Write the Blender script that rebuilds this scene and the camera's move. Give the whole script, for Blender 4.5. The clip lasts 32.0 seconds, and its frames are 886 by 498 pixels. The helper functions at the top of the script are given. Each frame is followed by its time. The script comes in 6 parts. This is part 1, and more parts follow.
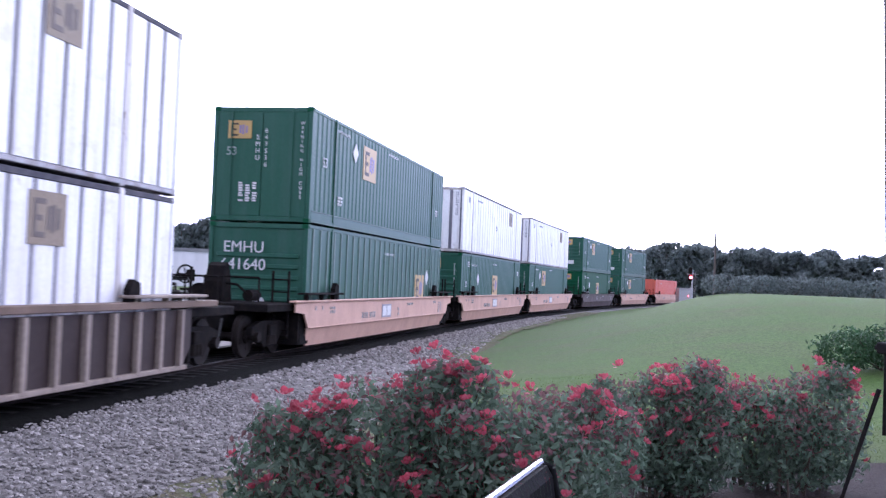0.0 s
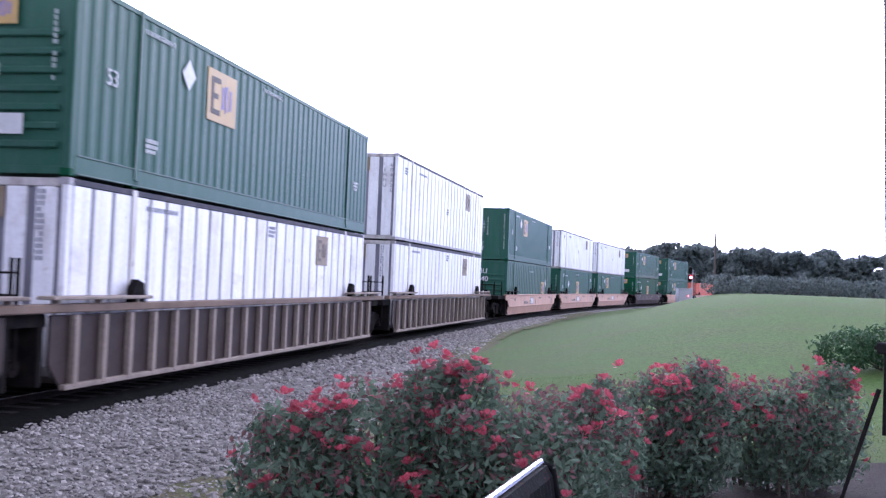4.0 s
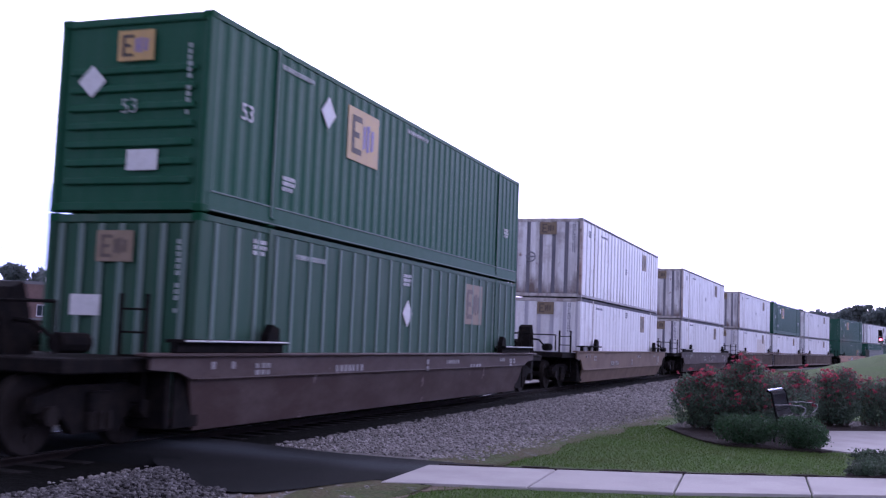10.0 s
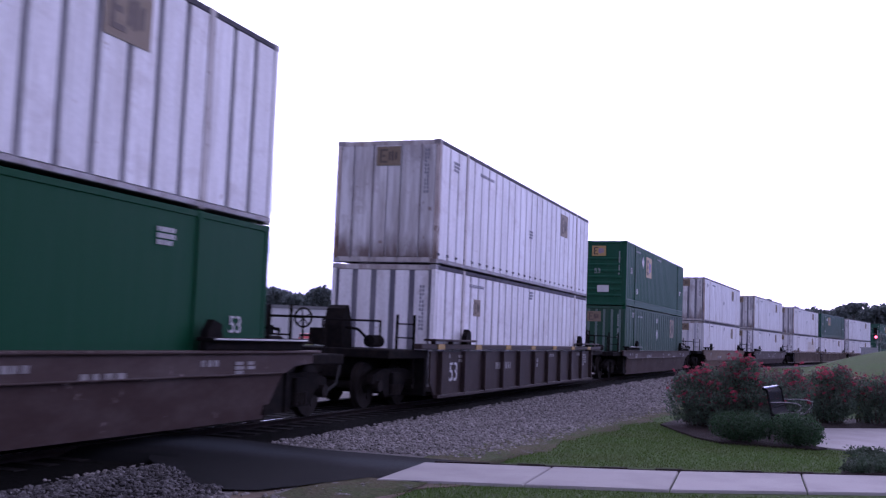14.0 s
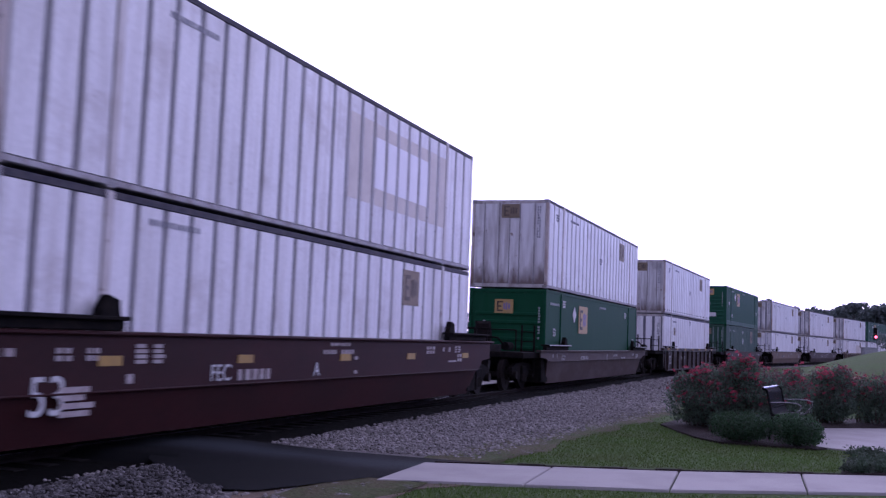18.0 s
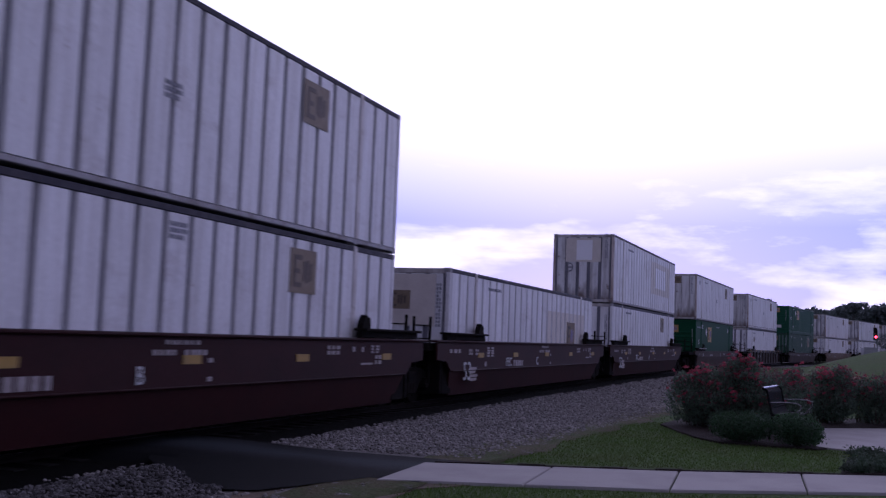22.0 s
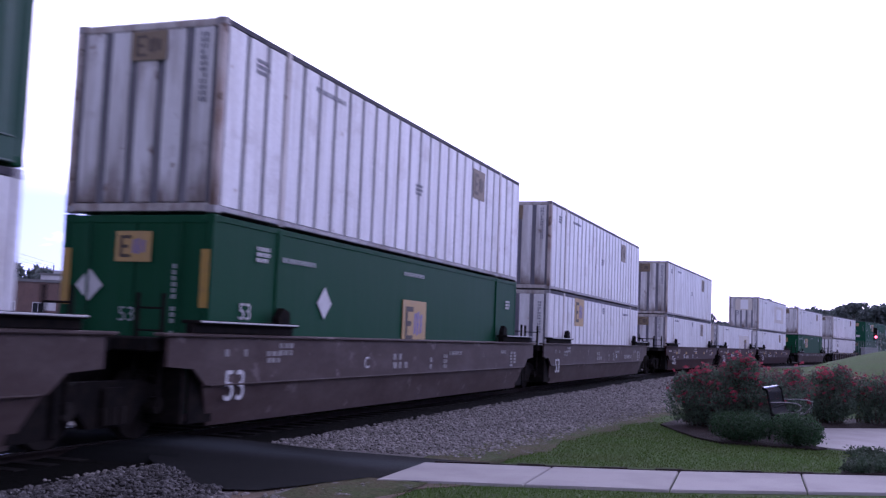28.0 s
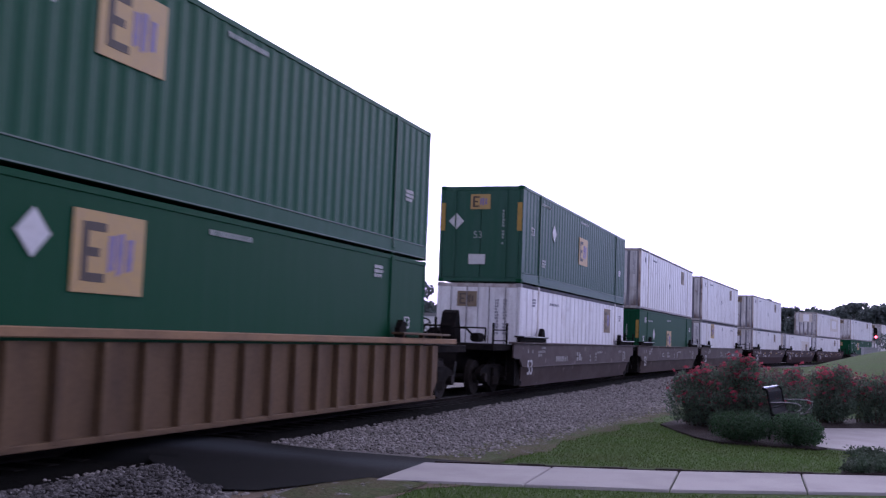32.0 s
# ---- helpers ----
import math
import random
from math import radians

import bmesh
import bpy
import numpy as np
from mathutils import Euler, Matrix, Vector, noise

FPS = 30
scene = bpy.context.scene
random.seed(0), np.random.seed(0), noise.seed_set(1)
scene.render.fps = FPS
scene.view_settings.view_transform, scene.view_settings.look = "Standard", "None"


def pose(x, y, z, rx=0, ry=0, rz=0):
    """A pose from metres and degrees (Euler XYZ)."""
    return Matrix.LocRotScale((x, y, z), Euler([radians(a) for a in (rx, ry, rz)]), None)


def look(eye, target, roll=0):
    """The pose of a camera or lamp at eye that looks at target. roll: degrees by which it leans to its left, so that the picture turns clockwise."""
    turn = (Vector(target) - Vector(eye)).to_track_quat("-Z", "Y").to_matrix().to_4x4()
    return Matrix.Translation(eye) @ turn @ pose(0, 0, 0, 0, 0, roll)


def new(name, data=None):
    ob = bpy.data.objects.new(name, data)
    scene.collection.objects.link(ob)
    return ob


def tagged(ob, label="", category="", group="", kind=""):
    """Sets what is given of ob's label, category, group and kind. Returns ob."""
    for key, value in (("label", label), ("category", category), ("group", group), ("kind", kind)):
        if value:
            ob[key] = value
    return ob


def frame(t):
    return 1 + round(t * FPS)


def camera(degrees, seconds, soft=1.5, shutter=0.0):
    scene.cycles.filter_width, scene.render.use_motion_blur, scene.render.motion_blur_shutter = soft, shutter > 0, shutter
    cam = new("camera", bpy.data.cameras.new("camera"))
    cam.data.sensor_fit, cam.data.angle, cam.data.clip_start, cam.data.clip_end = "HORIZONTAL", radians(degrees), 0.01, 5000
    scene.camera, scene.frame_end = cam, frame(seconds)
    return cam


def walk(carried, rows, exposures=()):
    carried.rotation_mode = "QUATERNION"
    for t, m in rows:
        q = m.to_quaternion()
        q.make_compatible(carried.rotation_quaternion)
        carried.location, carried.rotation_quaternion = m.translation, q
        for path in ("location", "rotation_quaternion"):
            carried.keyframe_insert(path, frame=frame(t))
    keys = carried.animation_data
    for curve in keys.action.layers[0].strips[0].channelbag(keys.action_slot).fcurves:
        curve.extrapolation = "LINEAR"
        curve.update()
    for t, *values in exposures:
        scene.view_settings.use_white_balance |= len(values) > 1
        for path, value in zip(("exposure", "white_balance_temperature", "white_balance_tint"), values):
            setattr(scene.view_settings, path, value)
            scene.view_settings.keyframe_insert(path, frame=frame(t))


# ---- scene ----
SECONDS = 32.0

# ---- the railway line: curvature along it, and how far the train has run ----
ARC = np.arange(-120.0, 420.0, 1.0)
_k = np.interp(ARC, (-40, 0, 40, 80, 120, 160, 200, 260),
               (0.0051, 0.0051, -0.0006, -0.0015, -0.0017, -0.0018, -0.0010, -0.0010))
_h = np.concatenate([[0.0], np.cumsum((_k[1:] + _k[:-1]) / 2)])
_i0 = int(np.searchsorted(ARC, 0.0))
_h = _h - _h[_i0] + radians(65.3909)
LINE_X = np.concatenate([[0.0], np.cumsum((np.cos(_h)[1:] + np.cos(_h)[:-1]) / 2)])
LINE_Y = np.concatenate([[0.0], np.cumsum((np.sin(_h)[1:] + np.sin(_h)[:-1]) / 2)])
LINE_X += -17.8322 - LINE_X[_i0]
LINE_Y += -19.3207 - LINE_Y[_i0]
RAIL_TOP = 0.10


def line_at(s):
    return float(np.interp(s, ARC, LINE_X)), float(np.interp(s, ARC, LINE_Y))


def line_dir(s):
    (ax, ay), (bx, by) = line_at(s - 1), line_at(s + 1)
    d = math.hypot(bx - ax, by - ay)
    return (bx - ax) / d, (by - ay) / d


def beside(s, off, z=0.0):
    """A place off metres to the right of the line's centre (left if negative)."""
    x, y = line_at(s)
    dx, dy = line_dir(s)
    return Vector((x + dy * off, y - dx * off, z))


_tt = np.arange(0.0, 32.01, 0.1)
_v = np.interp(_tt, (0, 4, 9, 13, 18, 23, 28, 32), (8.108, 8.161, 8.454, 8.408, 8.633, 8.799, 9.132, 9.194))
_run = np.concatenate([[0.0], np.cumsum((_v[1:] + _v[:-1]) * 0.05)])
_run -= np.interp(13.0, _tt, _run)
_lag = np.interp(_tt, (0, 5.2, 6.0, 6.5, 7.0, 7.3, 7.6, 8.0), (24.3, 24.3, 24.0, 22.0, 6.2, 2.1, 0.5, 0))
_lag = np.convolve(np.pad(_lag, 2, mode="edge"), np.ones(5) / 5, mode="valid")
RUN = _run - _lag


def run_at(t):
    return float(np.interp(t, _tt, RUN))


# ---- camera ----
cam = camera(45.96, SECONDS, soft=1.3, shutter=0.4)


def aim(x, y, z, yaw, pitch, roll):
    a, e = radians(yaw), radians(pitch)
    return look((x, y, z), (x + math.sin(a) * math.cos(e), y + math.cos(a) * math.cos(e), z + math.sin(e)), roll)


NEAR = (4.8, 14.0, 1.97)
HOME = (0.0, 0.0, 1.628)


def on_way(f, yaw, pitch, roll):
    return aim(*(h + (n - h) * f for h, n in zip(HOME, NEAR)), yaw, pitch, roll)


walk(cam, [
    (0.0, on_way(1, 9.6, 1.75, 2.3)),
    (4.5, on_way(1, 9.6, 1.75, 2.3)),
    (5.7, on_way(1, 10.6, 1.5, 2.2)),
    (6.5, on_way(0.97, 13.08, 0.7, 1.9)),
    (7.0, on_way(0.76, 9.28, 2.17, 1.6)),
    (7.3, on_way(0.5, 4.34, 2.9, 1.9)),
    (7.6, on_way(0.16, 2.6, 2.4, 2.2)),
    (8.0, on_way(0, 4.557, 2.929, 2.226)),
    (8.5, on_way(0, 1.682, 4.469, 2.226)),
    (9.0, on_way(0, -0.477, 5.017, 2.226)),
    (9.5, on_way(0, -0.351, 4.924, 2.226)),
    (10.0, on_way(0, -0.224, 4.871, 2.226)),
    (10.5, on_way(0, -0.117, 4.827, 2.226)),
    (11.0, on_way(0, -0.039, 4.791, 2.226)),
    (12.0, on_way(0, 0.0, 4.745, 2.226)),
    (32.0, on_way(0, 0.0, 4.745, 2.226)),
], exposures=[
    (0.0, 1.82, 5390, 26), (6.0, 1.82, 5390, 26), (7.0, 1.80, 5400, 31), (7.6, 1.10, 5300, 40), (8.0, 0.93, 5270, 41), (9.0, 0.42, 5300, 41),
    (10.0, 0.84, 5250, 43), (11.0, 0.74, 5290, 46), (12.0, 0.60, 5240, 47), (13.0, 0.50, 5235, 48), (14.0, 0.38, 5225, 49), (16.0, 0.42, 5210, 49), (18.0, 0.29, 5190, 50), (19.0, 0.26, 5240, 47), (20.0, 0.06, 5220, 46), (20.7, -0.35, 5200, 45), (22.4, -0.76, 5200, 45), (23.0, -0.50, 5200, 45),
    (23.5, -0.25, 5200, 45), (24.2, 0.04, 5150, 47), (25.0, 0.09, 5150, 47), (27.5, 0.24, 5200, 46), (28.0, 0.46, 5200, 45), (29.0, 0.62, 5250, 43), (30.0, 0.48, 5300, 41), (31.0, 0.38, 5380, 40), (32.0, 0.50, 5420, 39)])

# ---- sky and light: an overcast evening ----
world = bpy.data.worlds.new("sky")
scene.world = world
world.use_nodes = True
wn, wl = world.node_tree.nodes, world.node_tree.links
wn.clear()
w_out = wn.new("ShaderNodeOutputWorld")
w_bg = wn.new("ShaderNodeBackground")
w_sky = wn.new("ShaderNodeTexSky")
w_sky.sky_type, w_sky.sun_disc = "NISHITA", False
w_sky.sun_elevation, w_sky.sun_rotation = radians(14), radians(8)
w_co = wn.new("ShaderNodeTexCoord")
w_map = wn.new("ShaderNodeMapping")
w_map.inputs["Scale"].default_value = (2.2, 2.2, 9.0)
w_noise = wn.new("ShaderNodeTexNoise")
w_noise.inputs["Scale"].default_value = 1.7
w_noise.inputs["Detail"].default_value = 7.0
w_noise.inputs["Roughness"].default_value = 0.58
w_ramp = wn.new("ShaderNodeValToRGB")
w_ramp.color_ramp.elements[0].position = 0.50
w_ramp.color_ramp.elements[0].color = (0.45, 0.55, 0.98, 1)
w_ramp.color_ramp.elements[1].position = 0.68
w_ramp.color_ramp.elements[1].color = (1.60, 1.62, 1.66, 1)
w_sep = wn.new("ShaderNodeSeparateXYZ")
w_up = wn.new("ShaderNodeMapRange")
w_up.inputs["From Min"].default_value, w_up.inputs["From Max"].default_value = 0.11, 0.21
w_mix = wn.new("ShaderNodeMix")
w_mix.data_type = "RGBA"
w_mix.inputs[7].default_value = (1.60, 1.57, 1.595, 1)
w_add = wn.new("ShaderNodeMix")
w_add.data_type, w_add.blend_type = "RGBA", "ADD"
w_add.inputs[0].default_value = 0.012
wl.new(w_co.outputs["Generated"], w_map.inputs["Vector"])
wl.new(w_map.outputs["Vector"], w_noise.inputs["Vector"])
wl.new(w_noise.outputs["Fac"], w_ramp.inputs["Fac"])
wl.new(w_co.outputs["Generated"], w_sep.inputs["Vector"])
wl.new(w_sep.outputs["Z"], w_up.inputs["Value"])
wl.new(w_up.outputs["Result"], w_mix.inputs[0])
wl.new(w_ramp.outputs["Color"], w_mix.inputs[6])
wl.new(w_mix.outputs[2], w_add.inputs[6])
wl.new(w_sky.outputs["Color"], w_add.inputs[7])
wl.new(w_add.outputs[2], w_bg.inputs["Color"])
# the sky is brightest towards the sunset behind the train and dull overhead and behind
w_front = wn.new("ShaderNodeMapRange")
w_front.interpolation_type = "SMOOTHSTEP"
for key, v in zip(("From Min", "From Max", "To Min", "To Max"), (-0.5, 0.85, 0.36, 1.0)):
    w_front.inputs[key].default_value = v
w_top = wn.new("ShaderNodeMapRange")
w_top.interpolation_type = "SMOOTHSTEP"
for key, v in zip(("From Min", "From Max", "To Min", "To Max"), (0.30, 0.85, 1.0, 0.30)):
    w_top.inputs[key].default_value = v
w_a = wn.new("ShaderNodeMath")
w_a.operation = "MULTIPLY"
w_b = wn.new("ShaderNodeMath")
w_b.operation = "MULTIPLY"
w_b.inputs[1].default_value = 1.15
wl.new(w_sep.outputs["Y"], w_front.inputs["Value"])
wl.new(w_sep.outputs["Z"], w_top.inputs["Value"])
wl.new(w_front.outputs["Result"], w_a.inputs[0])
wl.new(w_top.outputs["Result"], w_a.inputs[1])
wl.new(w_a.outputs[0], w_b.inputs[0])
wl.new(w_b.outputs[0], w_bg.inputs["Strength"])
wl.new(w_bg.outputs["Background"], w_out.inputs["Surface"])

sun = new("sun", bpy.data.lights.new("sun", "SUN"))
sun.data.energy, sun.data.angle, sun.data.color = 0.5, radians(30), (1.0, 0.96, 0.92)
sun.matrix_world = look((12, 80, 26), (0, 0, 0))


# ---- materials ----
def surface(name, color, rough=0.6, metal=0.0, second=None, amount=0.5, scale=3.0, stretch=(1, 1, 1),
            grain=0.0, grain_scale=60.0, vary=0.0, bump=0.0, bump_scale=40.0, spots=None, spot_level=0.62, spot_scale=6.0, spec=0.5, foot=None, scuff=None):
    """A painted or natural surface: a base colour, large stains in a second colour, fine grain, chips and relief."""
    m = bpy.data.materials.new(name)
    m.use_nodes = True
    n, l = m.node_tree.nodes, m.node_tree.links
    b = n["Principled BSDF"]
    b.inputs["Roughness"].default_value = rough
    b.inputs["Metallic"].default_value = metal
    b.inputs["Specular IOR Level"].default_value = spec
    co = n.new("ShaderNodeTexCoord")
    col = n.new("ShaderNodeRGB")
    col.outputs[0].default_value = (*color, 1)
    last = col.outputs[0]
    info = n.new("ShaderNodeObjectInfo")
    off = n.new("ShaderNodeVectorMath")
    off.operation = "ADD"
    mul = n.new("ShaderNodeMath")
    mul.operation = "MULTIPLY"
    mul.inputs[1].default_value = 37.0
    l.new(info.outputs["Random"], mul.inputs[0])
    l.new(co.outputs["Object"], off.inputs[0])
    l.new(mul.outputs[0], off.inputs[1])

    def tex(sc, st=(1, 1, 1), detail=5.0, rgh=0.55):
        mp = n.new("ShaderNodeMapping")
        mp.inputs["Scale"].default_value = st
        t = n.new("ShaderNodeTexNoise")
        t.inputs["Scale"].default_value, t.inputs["Detail"].default_value, t.inputs["Roughness"].default_value = sc, detail, rgh
        l.new(off.outputs[0], mp.inputs["Vector"])
        l.new(mp.outputs["Vector"], t.inputs["Vector"])
        return t.outputs["Fac"]

    def rng(sock, a, b2, c, d):
        r = n.new("ShaderNodeMapRange")
        for key, v in zip(("From Min", "From Max", "To Min", "To Max"), (a, b2, c, d)):
            r.inputs[key].default_value = v
        l.new(sock, r.inputs["Value"])
        return r.outputs["Result"]

    def blend(fac, a, b2, kind="MIX"):
        x = n.new("ShaderNodeMix")
        x.data_type, x.blend_type = "RGBA", kind
        l.new(fac, x.inputs[0])
        l.new(a, x.inputs[6])
        if isinstance(b2, tuple):
            x.inputs[7].default_value = (*b2, 1)
        else:
            l.new(b2, x.inputs[7])
        return x.outputs[2]

    if second:
        last = blend(rng(tex(scale, stretch), 0.42, 0.68, 0.0, amount), last, second)
    if scuff:
        last = blend(rng(tex(0.9, (0.5, 1, 1.1), 9.0, 0.7), 0.54, 0.64, 0.0, 0.55), last, scuff)
    if foot:
        sp = n.new("ShaderNodeSeparateXYZ")
        l.new(co.outputs["Object"], sp.inputs[0])
        mix = n.new("ShaderNodeMath")
        mix.operation = "ADD"
        l.new(rng(sp.outputs["Z"], foot[1], 0.0, -0.25, 0.42), mix.inputs[0])
        l.new(tex(3.0, (1, 1, 0.3), 6.0), mix.inputs[1])
        last = blend(rng(mix.outputs[0], 0.5, 0.85, 0.0, 0.9), last, foot[0])
    if spots:
        last = blend(rng(tex(spot_scale, (1, 1, 1), 8.0, 0.65), spot_level, spot_level + 0.05, 0.0, 0.85), last, spots)
    if grain:
        hsv = n.new("ShaderNodeHueSaturation")
        l.new(last, hsv.inputs["Color"])
        l.new(rng(tex(grain_scale, (1, 1, 1), 3.0), 0.3, 0.7, 1 - grain, 1 + grain), hsv.inputs["Value"])
        last = hsv.outputs["Color"]
    if vary:
        hsv = n.new("ShaderNodeHueSaturation")
        l.new(last, hsv.inputs["Color"])
        l.new(rng(info.outputs["Random"], 0.0, 1.0, 1 - vary, 1 + vary), hsv.inputs["Value"])
        last = hsv.outputs["Color"]
    l.new(last, b.inputs["Base Color"])
    if bump:
        bp = n.new("ShaderNodeBump")
        bp.inputs["Strength"].default_value, bp.inputs["Distance"].default_value = 1.0, bump
        l.new(tex(bump_scale, (1, 1, 1), 4.0), bp.inputs["Height"])
        l.new(bp.outputs["Normal"], b.inputs["Normal"])
    return m


def island(m, spread):
    """Lets every separate piece of a joined mesh differ a little in value."""
    n, l = m.node_tree.nodes, m.node_tree.links
    b = n["Principled BSDF"]
    src = b.inputs["Base Color"].links[0].from_socket
    geo, r, hsv = n.new("ShaderNodeNewGeometry"), n.new("ShaderNodeMapRange"), n.new("ShaderNodeHueSaturation")
    r.inputs["To Min"].default_value, r.inputs["To Max"].default_value = 1 - spread, 1 + spread
    l.new(geo.outputs["Random Per Island"], r.inputs["Value"])
    l.new(r.outputs["Result"], hsv.inputs["Value"])
    l.new(src, hsv.inputs["Color"])
    l.new(hsv.outputs["Color"], b.inputs["Base Color"])
    return m


def leafy(m, share=0.4):
    """Thin leaves let part of the light through."""
    n, l = m.node_tree.nodes, m.node_tree.links
    b = n["Principled BSDF"]
    out = n["Material Output"]
    tr, mix = n.new("ShaderNodeBsdfTranslucent"), n.new("ShaderNodeMixShader")
    l.new(b.inputs["Base Color"].links[0].from_socket, tr.inputs["Color"])
    mix.inputs[0].default_value = share
    l.new(b.outputs[0], mix.inputs[1])
    l.new(tr.outputs[0], mix.inputs[2])
    l.new(mix.outputs[0], out.inputs["Surface"])
    return m


def glow(name, color, strength):
    m = bpy.data.materials.new(name)
    m.use_nodes = True
    b = m.node_tree.nodes["Principled BSDF"]
    b.inputs["Base Color"].default_value = (*color, 1)
    b.inputs["Emission Color"].default_value = (*color, 1)
    b.inputs["Emission Strength"].default_value = strength
    return m


def trodden(m, axis_dir, start, half, color):
    """Paler wear along the middle of a path that runs through start."""
    n, l = m.node_tree.nodes, m.node_tree.links
    b = n["Principled BSDF"]
    src = b.inputs["Base Color"].links[0].from_socket
    co, sub, dot = n.new("ShaderNodeTexCoord"), n.new("ShaderNodeVectorMath"), n.new("ShaderNodeVectorMath")
    sub.operation, dot.operation = "SUBTRACT", "DOT_PRODUCT"
    sub.inputs[1].default_value, dot.inputs[1].default_value = (*start, 0), (axis_dir[1], -axis_dir[0], 0)
    tex, add, far, rng, mix = n.new("ShaderNodeTexNoise"), n.new("ShaderNodeMath"), n.new("ShaderNodeMath"), n.new("ShaderNodeMapRange"), n.new("ShaderNodeMix")
    tex.inputs["Scale"].default_value, tex.inputs["Detail"].default_value = 0.9, 5.0
    add.operation, far.operation, mix.data_type = "MULTIPLY_ADD", "ABSOLUTE", "RGBA"
    add.inputs[1].default_value = 0.9
    rng.interpolation_type = "SMOOTHSTEP"
    for key, v in zip(("From Min", "From Max", "To Min", "To Max"), (half + 0.45, half + 0.45 - 0.9, 0.0, 0.9)):
        rng.inputs[key].default_value = v
    l.new(co.outputs["Object"], sub.inputs[0])
    l.new(sub.outputs[0], dot.inputs[0])
    l.new(co.outputs["Object"], tex.inputs["Vector"])
    l.new(tex.outputs["Fac"], add.inputs[0])
    l.new(dot.outputs["Value"], far.inputs[0])
    l.new(far.outputs[0], add.inputs[2])
    l.new(add.outputs[0], rng.inputs["Value"])
    l.new(rng.outputs["Result"], mix.inputs[0])
    l.new(src, mix.inputs[6])
    mix.inputs[7].default_value = (*color, 1)
    l.new(mix.outputs[2], b.inputs["Base Color"])
    return m


